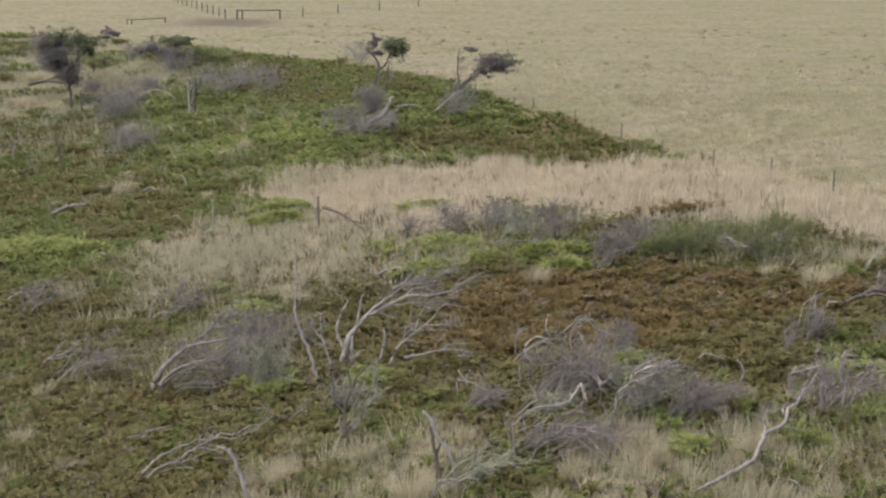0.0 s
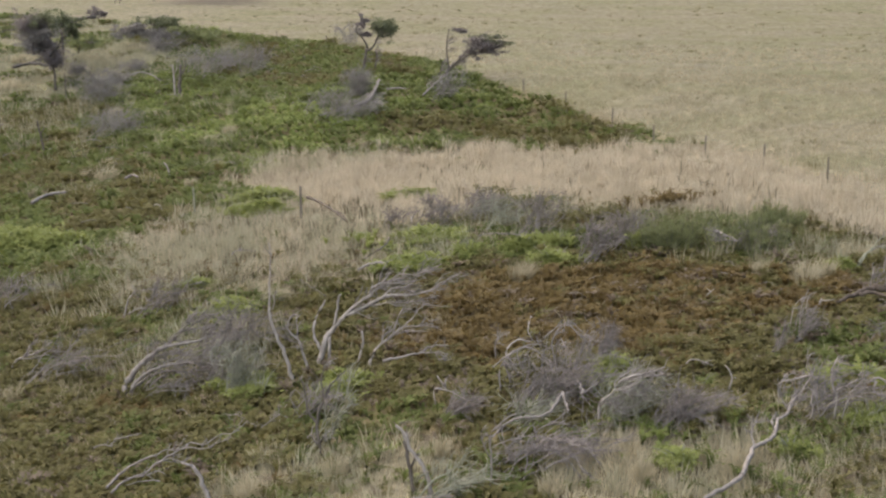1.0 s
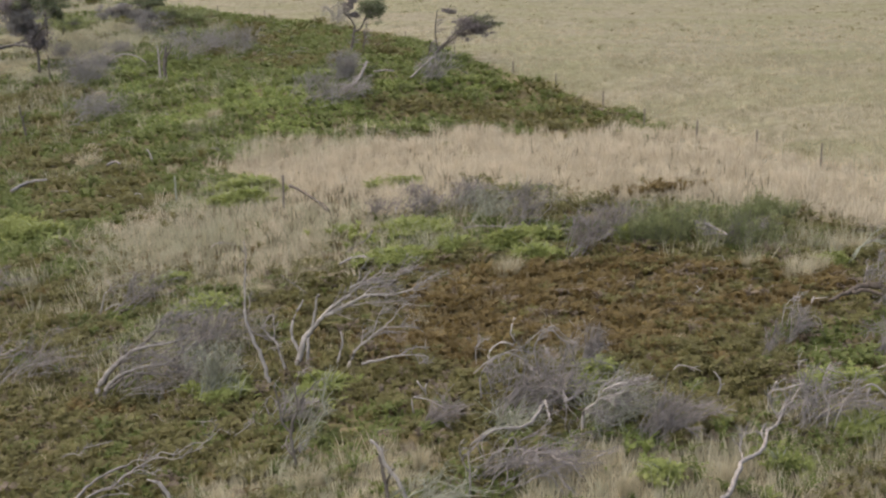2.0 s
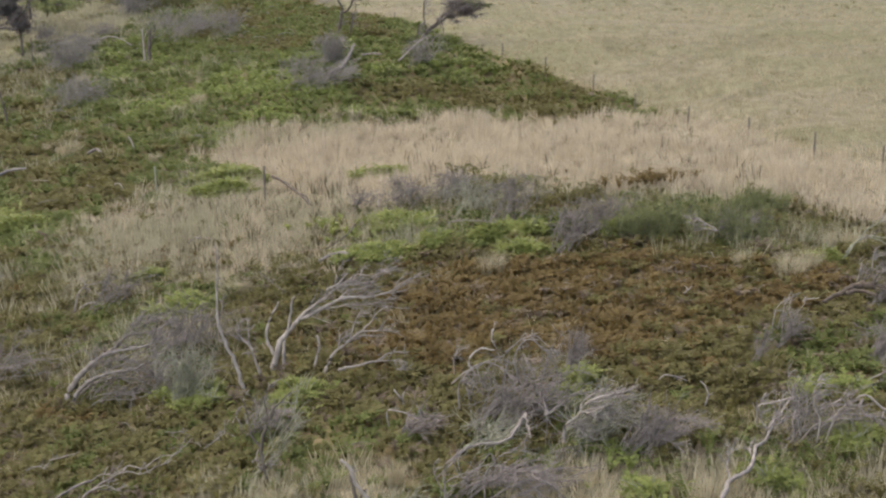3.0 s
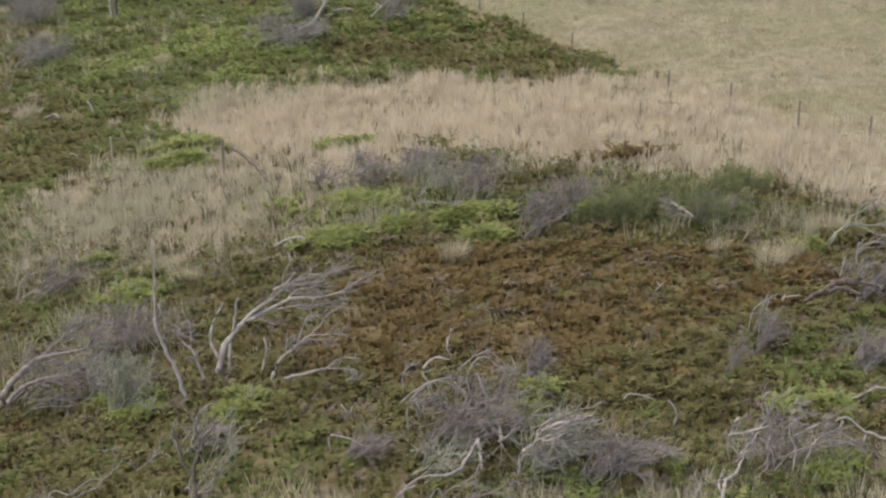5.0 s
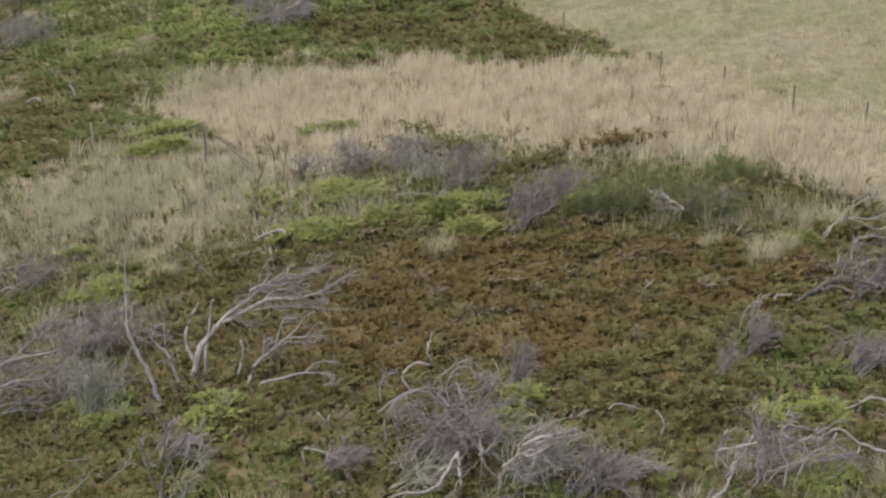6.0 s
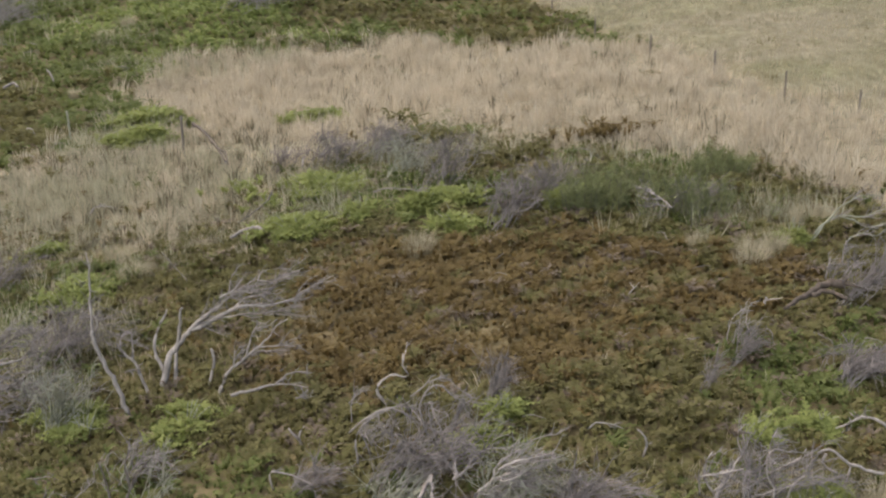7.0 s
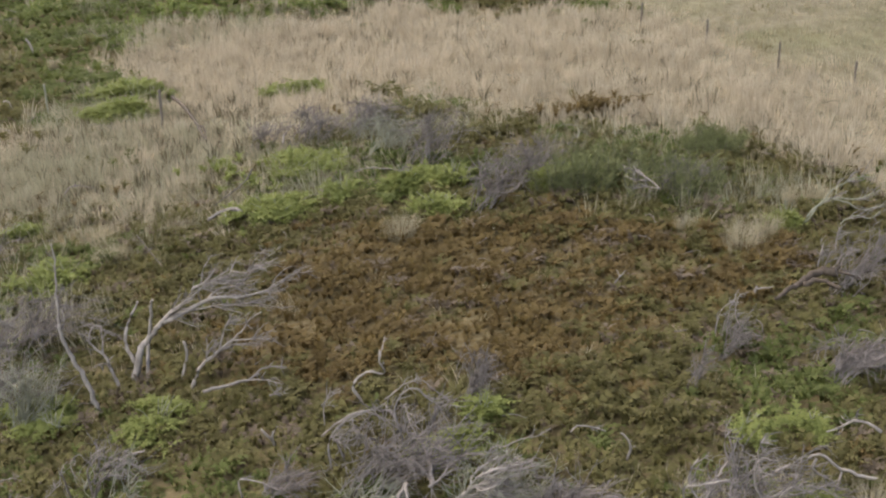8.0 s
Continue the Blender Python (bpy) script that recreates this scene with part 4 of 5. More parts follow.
dead_tree((12.41, 39.14), "arching grey branches over green undergrowth", [
    (0.032, 0.012, [(-0.06, -0.09), (0.18, 0.33), (0.57, 0.6), (1.0, 0.47), (1.44, 0.29), (1.91, 0.44)]),
    (0.026, 0.012, [(0.0, -0.05), (0.42, 0.63), (0.74, 0.96), (1.19, 1.19), (1.61, 1.18)]),
    (0.02, 0.01, [(0.7, 0.63), (1.26, 0.59), (1.72, 0.8)]),
    (0.02, 0.01, [(0.76, -0.51), (0.93, -0.13), (1.26, 0.05), (1.69, -0.06), (1.99, 0.09)]),
], twigs=8, reach=0.5, mat=TWIG_GREEN)
dead_tree((-9.13, 35.41), "windswept dead shrub with long curved grey stems", [
    (0.11, 0.026, [(-0.3, -0.85), (-0.24, -0.4), (-0.12, 0.19), (0.3, 0.76), (0.78, 1.17), (1.24, 1.37), (1.84, 1.47), (2.22, 1.6)]),
    (0.08, 0.02, [(-0.22, -0.85), (-0.1, -0.4), (0.16, 0.23), (0.58, 0.61), (1.2, 0.89), (1.81, 1.02), (2.31, 1.31)]),
    (0.026, 0.01, [(1.35, 0.89), (1.79, 0.83), (2.34, 0.57)]),
    (0.038, 0.014, [(0.27, -0.32), (0.82, -0.12), (1.56, -0.15), (2.02, -0.08), (2.27, 0.22), (2.41, 0.78)]),
    (0.022, 0.01, [(0.27, -0.32), (0.88, -0.75)]),
    (0.018, 0.01, [(0.64, -0.37), (1.0, -0.65)]),
    (0.02, 0.01, [(0.27, -0.32), (-0.06, -0.59)]),
    (0.03, 0.01, [(0.78, 1.14), (1.41, 1.65), (2.42, 2.29)]),
    (0.025, 0.01, [(1.2, 0.89), (1.83, 1.26), (2.39, 1.82), (2.64, 2.21)]),
    (0.022, 0.01, [(0.54, 0.93), (1.25, 1.49), (1.74, 2.05), (2.07, 2.52)]),
    (0.04, 0.012, [(0.05, 0.0), (0.6, 0.42), (1.2, 0.55), (1.8, 0.5), (2.3, 0.72)]),
    (0.03, 0.01, [(0.2, -0.22), (0.8, 0.12), (1.5, 0.16), (2.2, 0.3)]),
    (0.03, 0.01, [(-0.05, 0.3), (0.45, 0.86), (1.0, 1.06), (1.6, 1.1), (2.0, 0.9)]),
    (0.024, 0.01, [(0.5, -0.2), (1.1, -0.32), (1.8, -0.3), (2.4, -0.05)]),
], twigs=16, reach=0.6, mat=LOG_PALE)
dead_tree((-14.05, 39.59), "pale twisted stems of a low dead shrub", [
    (0.034, 0.014, [(-0.1, -0.2), (0.12, 0.1), (0.38, 0.2), (0.5, 0.55)]),
    (0.026, 0.01, [(0.3, 0.15), (0.46, 0.38), (0.68, 0.7)]),
    (0.026, 0.01, [(0.38, 0.2), (0.8, 0.32), (1.12, 0.62)]),
    (0.024, 0.01, [(0.5, 0.22), (0.95, 0.5), (1.05, 0.8)]),
    (0.022, 0.01, [(0.1, 0.08), (0.55, 0.05), (0.95, 0.12)]),
], twigs=6, reach=0.4)
dead_tree((-17.21, 47.97), "pale forked sticks on the bracken slope", [
    (0.03, 0.014, [(-0.1, -0.2), (0.05, 0.2), (0.12, 0.42), (0.06, 0.62)]),
    (0.028, 0.012, [(0.0, -0.05), (0.3, 0.2), (0.62, 0.4)]),
    (0.024, 0.01, [(0.2, 0.14), (0.42, 0.5), (0.55, 0.75)]),
    (0.024, 0.01, [(-1.1, -0.1), (-0.75, 0.15), (-0.4, 0.22)]),
], twigs=5, reach=0.4)
dead_tree((-11.46, 43.41), "pale bowed stems of a low dead shrub", [
    (0.034, 0.016, [(-0.05, -0.25), (0.12, 0.4), (0.36, 0.75), (0.26, 0.98)]),
    (0.028, 0.012, [(0.1, -0.1), (0.5, 0.12), (0.92, 0.06), (1.02, 0.32), (0.76, 0.5)]),
    (0.022, 0.01, [(0.3, 0.66), (0.8, 0.8), (1.4, 0.74)]),
], twigs=6, reach=0.4)
dead_tree((2.5, 28.87), "grey stems arching over a dead shrub", [
    (0.0225, 0.0108, [(0.23, 0.8), (0.1, 1.44), (0.27, 1.76), (0.5, 1.83), (0.98, 1.38)]),
    (0.021, 0.0108, [(-1.07, 0.21), (-1.07, 0.79), (-0.77, 1.15), (-0.36, 1.31), (0.01, 1.25)]),
    (0.0188, 0.009, [(-0.83, 0.41), (-0.95, 0.79), (-1.04, 0.95)]),
    (0.018, 0.009, [(0.53, -0.03), (0.28, 1.19), (0.25, 1.44)]),
    (0.0165, 0.009, [(-0.3, -0.04), (-0.36, 0.41), (-0.13, 0.8), (0.34, 0.91)]),
], twigs=9, reach=0.45, mat=TWIG_GREY)
dead_tree((8.26, 27.42), "pale branches rising from a dead thicket", [
    (0.02, 0.009, [(-0.47, -0.09), (-0.66, 0.23), (-0.69, 0.42), (-0.67, 0.61), (-0.56, 0.79)]),
    (0.019, 0.009, [(-0.52, -0.03), (-0.28, 0.16), (-0.12, 0.38), (0.07, 0.58), (0.15, 0.78)]),
    (0.016, 0.009, [(0.55, 0.02), (0.43, 0.86), (0.53, 1.13)]),
    (0.018, 0.009, [(0.44, 0.36), (0.93, 0.69), (1.01, 0.91)]),
    (0.02, 0.009, [(0.0, 0.02), (0.06, 0.47), (-0.12, 0.92), (0.01, 1.13)]),
], twigs=8, reach=0.4)
dead_tree((8.71, 26.47), "pale looping stems above dry grass", [
    (0.018, 0.0108, [(-0.17, 0.14), (-0.16, 0.62), (-0.28, 0.91), (-0.32, 1.26), (-0.21, 1.43), (-0.07, 1.38)]),
    (0.0165, 0.009, [(-0.01, 0.14), (0.09, 0.79), (0.22, 1.09), (0.24, 1.41)]),
    (0.0165, 0.0108, [(-1.38, 0.55), (-1.43, 0.84), (-1.36, 1.05), (-1.1, 1.13), (-0.8, 1.29)]),
    (0.015, 0.009, [(-1.21, 0.37), (-1.0, 0.7), (-0.93, 0.94)]),
    (0.015, 0.009, [(-0.5, 0.26), (-0.65, 0.73), (-0.82, 0.9)]),
], twigs=7, reach=0.4)
dead_tree((0.0, 23.7), "pale looping branch ends in green undergrowth", [
    (0.026, 0.012, [(-0.45, -0.1), (-0.35, 0.2), (-0.18, 0.26), (0.05, 0.2), (0.2, 0.0)]),
    (0.022, 0.01, [(-0.5, -0.2), (-0.42, 0.05), (-0.25, 0.12), (-0.05, -0.1)]),
    (0.02, 0.01, [(0.05, 0.2), (0.3, 0.22), (0.42, 0.05)]),
], twigs=5, reach=0.3, mat=LOG_PALE)
dead_tree((1.2, 24.9), "crooked upright pale stem beside a thicket", [
    (0.022, 0.016, [(0.0, -0.3), (0.02, 0.3), (-0.02, 0.75), (0.02, 1.0), (0.25, 1.25), (0.5, 1.4)]),
    (0.016, 0.009, [(-0.02, 0.45), (-0.16, 0.75), (-0.2, 1.05), (-0.1, 1.2)]),
    (0.014, 0.008, [(0.02, 0.65), (0.3, 0.8), (0.62, 0.85)]),
], twigs=4, reach=0.3, mat=LOG_PALE)
dead_tree((-5.25, 31.39), "thin pale stems in bracken by a fallen branch", [
    (0.016, 0.008, [(-0.1, -0.29), (0.31, -0.17), (0.81, -0.21), (1.09, 0.04), (1.26, 0.33)]),
    (0.014, 0.007, [(0.31, -0.17), (0.03, 0.12), (-0.29, 0.26)]),
    (0.012, 0.006, [(0.81, -0.21), (1.0, -0.31), (1.08, -0.43)]),
], twigs=5, reach=0.25)
dead_tree((3.23, 28.04), "bowed thin stems of a withered bush", [
    (0.02, 0.01, [(-3.28, 0.06), (-3.33, 0.31), (-3.28, 0.44), (-2.99, 0.39), (-2.59, 0.19)]),
], twigs=4, reach=0.3)
fallen_branch((-6.15, 28.62), "forked bleached branch lying on bracken", [
    (0.034, 0.026, [(-1.22, -1.79), (-1.11, -0.73), (-0.84, -0.15), (-0.56, 0.05)]),
    (0.03, 0.009, [(-1.01, -2.17), (-0.88, -1.46), (-0.54, -1.20), (-0.40, -0.61), (-0.17, 0.00), (0.05, 0.28), (0.13, 0.62), (0.56, 0.36), (0.71, 0.83), (0.98, 0.90), (1.17, 0.95), (1.31, 1.67)]),
    (0.018, 0.009, [(0.06, 0.23), (0.20, 0.27), (0.63, 0.01), (0.87, 0.34), (1.11, 0.45)]),
    (0.016, 0.012, [(-0.37, -0.55), (-0.14, -0.37), (0.36, -0.87)]),
    (0.016, 0.009, [(-0.56, 0.05), (-0.43, 0.35), (-0.13, 0.28), (0.08, 0.61)]),
    (0.012, 0.008, [(-0.92, -1.31), (-0.55, -1.36), (-0.28, -1.16), (-0.06, -1.32)]),
    (0.014, 0.008, [(1.80, 0.99), (1.95, 1.34), (2.14, 1.86)]),
], twigs=7)
fallen_branch((-7.88, 30.47), "thin grey stick lying on bracken", [
    (0.02, 0.01, [(-0.35, -0.02), (0.02, 0.07), (0.29, 0.21)]),
    (0.018, 0.01, [(-0.74, -0.5), (-0.54, -0.31), (-0.24, -0.63)]),
], twigs=2)
dead_tree((-0.42, 25.02), "dark rotten stump under a curved branch", [
    (0.05, 0.035, [(0.05, -0.21), (-0.16, 0.95)]),
    (0.03, 0.02, [(-0.02, 0.35), (0.08, 0.7), (0.16, 0.85)]),
], twigs=3, reach=0.3, mat=WOOD_DARK)
dead_tree((-2.66, 27.84), "dark crooked trunk of a wispy sapling", [
    (0.04, 0.03, [(0.0, -0.21), (-0.09, 0.57), (0.03, 1.07), (0.22, 1.45)]),
    (0.03, 0.012, [(-0.07, 0.55), (-0.29, 0.88), (-0.36, 1.36), (-0.48, 1.69)]),
    (0.026, 0.01, [(0.03, 1.07), (0.21, 1.5), (0.59, 1.91)]),
    (0.024, 0.01, [(0.07, 1.2), (0.02, 1.63), (0.09, 1.97)]),
    (0.03, 0.02, [(-0.08, 0.07), (-0.23, 0.2), (-0.33, 0.1)]),
    (0.03, 0.02, [(-0.01, 0.14), (0.08, 0.35), (0.13, 0.28)]),
], twigs=3, reach=0.4, mat=WOOD_DARK)
fallen_branch((6.1, 23.59), "thick pale branch leaning out of dry grass", [
    (0.03, 0.05, [(-1.45, -1.59), (-0.47, -0.74), (-0.11, -0.31)]),
    (0.052, 0.034, [(-0.11, -0.31), (0.34, 0.86), (0.78, 1.3), (1.09, 2.21)]),
    (0.038, 0.015, [(1.09, 2.21), (1.36, 2.52), (1.65, 3.25), (1.93, 3.67)]),
    (0.02, 0.01, [(0.34, 0.86), (0.44, 1.68), (0.6, 2.04), (0.54, 2.24)]),
    (0.018, 0.009, [(0.92, 1.81), (0.96, 2.21), (1.15, 2.53)]),
], twigs=8)
fallen_branch((-2.86, 43.87), "bleached log lying at the edge of grass", [
    (0.045, 0.06, [(-0.47, -0.36), (-0.02, 0.13), (0.21, 0.11), (0.48, -0.16)]),
    (0.025, 0.012, [(-0.09, 0.08), (0.03, -0.21), (0.04, -0.45)]),
], twigs=1)
fallen_branch((8.7, 41.4), "pale forked driftwood branch over green shrub", [
    (0.022, 0.012, [(0.29, -0.89), (0.07, -0.02), (-0.48, 1.2)]),
    (0.02, 0.01, [(0.12, -0.24), (-0.23, -0.07), (-0.49, 0.24)]),
    (0.02, 0.01, [(0.07, -0.02), (-0.12, 0.76), (-0.28, 1.06)]),
    (0.018, 0.01, [(0.24, -0.88), (-0.08, -0.6), (-0.39, -0.74)]),
], twigs=5)
fallen_branch((-0.82, 50.31), "grey branch lying before a dead shrub", [
    (0.05, 0.02, [(-0.45, -0.76), (-0.09, -0.09), (0.35, 0.35), (0.72, 0.44)]),
    (0.03, 0.02, [(-0.94, -1.62), (-1.0, -0.75), (-0.89, -0.08)]),
], twigs=4)
fallen_branch((7.73, 35.96), "white stick lying in brown bracken", [
    (0.022, 0.01, [(-0.43, -0.23), (-0.1, 0.41)]),
    (0.018, 0.01, [(-0.27, 0.05), (-0.33, 0.45)]),
], twigs=0)
fallen_branch((-5.17, 51.59), "weathered stick lying in straw grass", [
    (0.065, 0.035, [(-1.63, 4.61), (-0.91, 2.95), (-0.33, 1.35), (0.14, 0.04), (0.67, -1.64)]),
    (0.035, 0.02, [(0.14, 0.04), (0.48, -0.57), (0.82, -2.03)]),
], twigs=2, mat=BARK_BROWN)
fallen_branch((-2.5, 85.0), "faded grey trunk lying below a bent tree", [
    (0.04, 0.025, [(-0.5, -2.2), (0.0, 0.4), (0.4, 2.6), (0.9, 5.6)]),
], twigs=5, mat=TWIG_GREY)
fallen_branch((-6.57, 82.55), "pale dead branch on the heath slope", [
    (0.07, 0.05, [(-0.51, -2.29), (0.1, -1.18), (0.38, 0.69), (0.45, 5.03)]),
    (0.04, 0.03, [(1.15, 1.67), (1.88, 1.88), (2.44, 1.61)]),
], twigs=0)
dead_tree((-27.03, 81.87), "dark forked dead stem on heath slope", [
    (0.05, 0.03, [(-0.01, -0.15), (-0.33, 1.91)]),
    (0.03, 0.02, [(-0.2, 0.99), (0.16, 1.55)]),
], twigs=0, mat=WOOD_DARK)
dead_tree((-12.38, 58.93), "grey upright stake of dead wood on heath slope", [
    (0.05, 0.04, [(0.0, -0.11), (-0.02, 1.09)]),
], twigs=0, mat=TWIG_GREEN)
dead_tree((-15.89, 69.03), "small pale dead twig on heath slope", [
    (0.04, 0.025, [(0.0, -0.06), (-0.14, 0.5), (-0.32, 0.78)]),
], twigs=0)
dead_tree((-31.88, 86.27), "pale forked dead stem on heath slope", [
    (0.05, 0.03, [(-0.01, -0.16), (0.18, 0.9), (-0.06, 1.47)]),
    (0.03, 0.02, [(0.18, 0.9), (0.78, 1.29)]),
], twigs=0, mat=LOG_PALE)
dead_tree((-27.4, 101.5), "bowed grey dead stem on heath slope", [
    (0.038, 0.022, [(-0.25, -0.33), (0.58, 0.6), (1.8, 0.94), (3.02, 0.42), (4.81, -1.16)]),
], twigs=4, reach=0.5)
fallen_branch((-18.01, 69.03), "short pale stick lying on heath slope", [
    (0.045, 0.03, [(-0.29, -0.24), (-0.05, 0.43), (0.44, -0.39)]),
], twigs=0)
fallen_branch((-22.14, 67.59), "grey log lying behind a lime shrub", [
    (0.06, 0.04, [(-0.36, -1.55), (0.0, 0.0), (1.01, -0.03)]),
], twigs=3, mat=TWIG_GREY)
fallen_branch((-4.6, 41.63), "thin dark stick lying above bracken", [
    (0.018, 0.012, [(-0.66, 1.32), (0.55, -1.1)]),
], twigs=1, mat=WOOD_DARK)
fallen_branch((-2.84, 44.96), "dark bent stick lying at the edge of straw", [
    (0.03, 0.02, [(0.38, 1.62), (0.26, 0.54), (-0.35, -0.77)]),
], twigs=3, mat=WOOD_DARK)
fallen_branch((1.51, 44.66), "thin pale branch lying on lime shrubs", [
    (0.022, 0.012, [(-0.7, 0.1), (-0.26, 0.24), (0.86, -0.43)]),
], twigs=2)
fallen_branch((-7.96, 47.1), "thin pale branch arched over straw grass", [
    (0.022, 0.012, [(-0.36, -0.42), (-0.35, 0.1), (-0.04, 0.15), (0.54, -0.31)]),
], twigs=2)
fallen_branch((-35.9, 107.02), "grey fallen branch in rough dry grass", [
    (0.09, 0.05, [(-1.55, -0.74), (-0.63, 0.47), (0.73, -0.06), (2.13, -1.07)]),
    (0.06, 0.03, [(-0.63, 0.47), (-0.33, 1.76), (0.37, 2.16)]),
], twigs=5, mat=WOOD_DARK)
fallen_branch((-41.41, 138.35), "grey log lying at the pasture edge", [
    (0.14, 0.09, [(0.01, -4.41), (0.01, -0.66), (0.83, 2.18)]),
], twigs=2, mat=WOOD_DARK)
grass_clump((-37.04, 103.31), (0.0, 0.48), (1.59, 0.48), "pale bleached grass clump in rough pasture")
grass_clump((-39.45, 113.23), (0.0, 0.42), (1.73, 0.42), "pale bleached grass clump in rough pasture")
dead_shrub((-33.06, 106.92), (0.23, 0.5), (1.17, 0.5), "low mauve grey dead shrub in rough grass", stems=20)
dead_shrub((-28.59, 101.82), (0.45, 0.71), (1.12, 0.71), "low mauve grey dead shrub in rough grass", stems=20)
grass_clump((-36.37, 98.78), (0.22, 0.35), (1.09, 0.35), "pale bleached grass clump in rough pasture")
dead_shrub((-27.81, 105.85), (0.23, 0.62), (1.16, 0.62), "low mauve grey dead shrub in rough grass", stems=20)
dead_shrub((-20.08, 105.71), (0.12, 0.78), (1.27, 0.78), "low mauve grey dead shrub in rough grass", stems=20)
dead_shrub((9.73, 42.07), (0.0, 0.37), (0.91, 0.32), "dark twiggy hollow under a feathery shrub", stems=22)
dead_shrub((-9.18, 35.32), (1.19, 0.91), (1.34, 0.91), "windswept grey dead shrub with curved stems", stems=13)
dead_shrub((-7.0, 37.93), (0.2, 0.82), (1.23, 0.82), "hazy mauve grey leafless shrub beside dead tree", stems=38)
dead_shrub((-5.96, 33.62), (0.11, 0.9), (0.67, 0.98), "wispy grey green shrub behind bracken", stems=30, green=True)
dead_shrub((-10.94, 43.29), (0.68, 0.75), (1.04, 0.7), "low grey dead shrub at edge of straw grass", stems=18)
dead_shrub((-2.79, 28.33), (0.04, 1.45), (0.55, 0.8), "wispy grey green twig cloud over a dark trunk", stems=7, green=True)
dead_shrub((-0.02, 29.06), (0.42, 0.26), (0.6, 0.26), "small tangled dead shrub in bracken", stems=14)
dead_shrub((2.38, 28.68), (0.06, 0.94), (1.18, 0.94), "large domed grey dead shrub", stems=46)
dead_shrub((3.82, 31.68), (0.1, 0.52), (0.29, 0.52), "small hazy grey shrub in brown bracken", stems=18)
dead_shrub((2.46, 25.71), (0.0, 0.3), (1.6, 0.36), "mauve grey dead thicket in grass", stems=28)
dead_shrub((1.9, 27.9), (0.2, 0.22), (0.85, 0.28), "low grey green twigs before a domed shrub", stems=16, green=True)
dead_shrub((0.2, 24.6), (0.1, 0.35), (0.8, 0.35), "low grey green twigs under a curved branch", stems=16, green=True)
dead_shrub((3.89, 27.51), (0.2, 0.54), (0.93, 0.54), "grey green tangled branches of wind-bent shrub", stems=34, green=True)
dead_shrub((4.86, 27.09), (0.47, 0.47), (0.75, 0.53), "pale grey twiggy shrub leaning with wind", stems=34)
dead_shrub((8.27, 27.45), (0.29, 0.55), (1.14, 0.57), "grey tangled leafless thicket", stems=20)
dead_shrub((9.24, 32.79), (0.06, 0.38), (0.32, 0.36), "small pale dead shrub with upright stems", stems=10)
dead_shrub((8.41, 31.52), (-0.02, 0.37), (0.2, 0.3), "small broken dead shrub", stems=6)
dead_shrub((11.36, 31.7), (0.08, 0.33), (0.7, 0.31), "dense mauve grey twig mat", stems=40)
dead_shrub((12.49, 35.6), (0.11, 0.78), (0.75, 0.78), "grey dead branches beside fallen trunk", stems=24)
dead_shrub((4.56, 42.52), (0.04, 0.74), (0.74, 0.66), "hazy mauve grey shrub at edge of bracken", stems=30)
dead_shrub((5.56, 43.95), (0.12, 0.64), (0.76, 0.64), "hazy mauve grey shrub beside green bush", stems=28)
dead_shrub((-0.78, 49.71), (-0.28, 0.6), (1.01, 0.6), "grey dead shrub with spreading dark branches", stems=26)
dead_shrub((0.67, 50.29), (0.09, 0.55), (1.25, 0.5), "dark mauve dead shrub in straw grass", stems=34)
dead_shrub((2.79, 46.34), (0.04, 1.0), (0.89, 0.85), "thin upright grey dead shrub", stems=26)
dead_shrub((1.88, 47.74), (-0.53, 0.56), (0.88, 0.56), "pale grey green low shrub", stems=30, green=True)
dead_shrub((-2.68, 49.98), (0.0, 0.43), (0.56, 0.43), "small faded dead shrub in straw grass", stems=14)
dead_shrub((-11.95, 37.8), (0.09, 0.76), (1.88, 0.76), "low grey dead shrub with pale stems", stems=17)
dead_shrub((-16.72, 46.38), (-0.16, 0.57), (1.13, 0.57), "low dead shrub on bracken slope", stems=13)
dead_shrub((-8.8, 79.74), (0.88, 1.03), (2.28, 1.03), "smoky mauve grey shrub on heath slope", stems=36)
dead_shrub((-7.68, 84.6), (0.19, 1.08), (0.93, 1.08), "upright smoky grey shrub on heath slope", stems=40)
dead_shrub((-2.96, 82.87), (1.18, 1.25), (1.0, 1.25), "thin grey leafless shrub below a bent tree", stems=22)
dead_shrub((-23.58, 84.2), (0.19, 0.93), (2.43, 0.93), "smoky grey shrub on heath slope", stems=34)
dead_shrub((-28.16, 96.32), (0.53, 1.38), (1.8, 1.24), "pale mauve dead shrub by dry grass", stems=56)
dead_shrub((-21.74, 102.52), (0.45, 1.43), (2.69, 1.43), "smoky grey shrub by a dead stump", stems=36)
dead_shrub((-16.83, 101.45), (0.0, 1.18), (1.11, 1.18), "smoky grey shrub on the heath crest", stems=20)
dead_shrub((-27.82, 114.75), (-0.12, 1.2), (1.62, 1.2), "grey dead shrub below a dark tree", stems=24)
dead_shrub((-11.58, 117.55), (0.13, 0.95), (1.14, 0.95), "faint mauve dead shrub beside a tree", stems=16)
dead_shrub((-5.98, 34.6), (-0.1, 0.48), (0.54, 0.61), "tangled grey dead shrub", stems=24)
dead_shrub((-3.25, 30.54), (0.0, 0.47), (0.77, 0.47), "grey dead shrub in bracken", stems=13)
grass_clump((10.88, 38.17), (-0.21, 0.62), (0.41, 0.55), "bleached clump of tall dry grass")
grass_clump((11.33, 38.99), (0.07, 0.41), (0.28, 0.41), "bleached clump of tall dry grass")
grass_clump((9.46, 39.47), (0.04, 0.34), (0.18, 0.34), "bleached clump of tall dry grass")
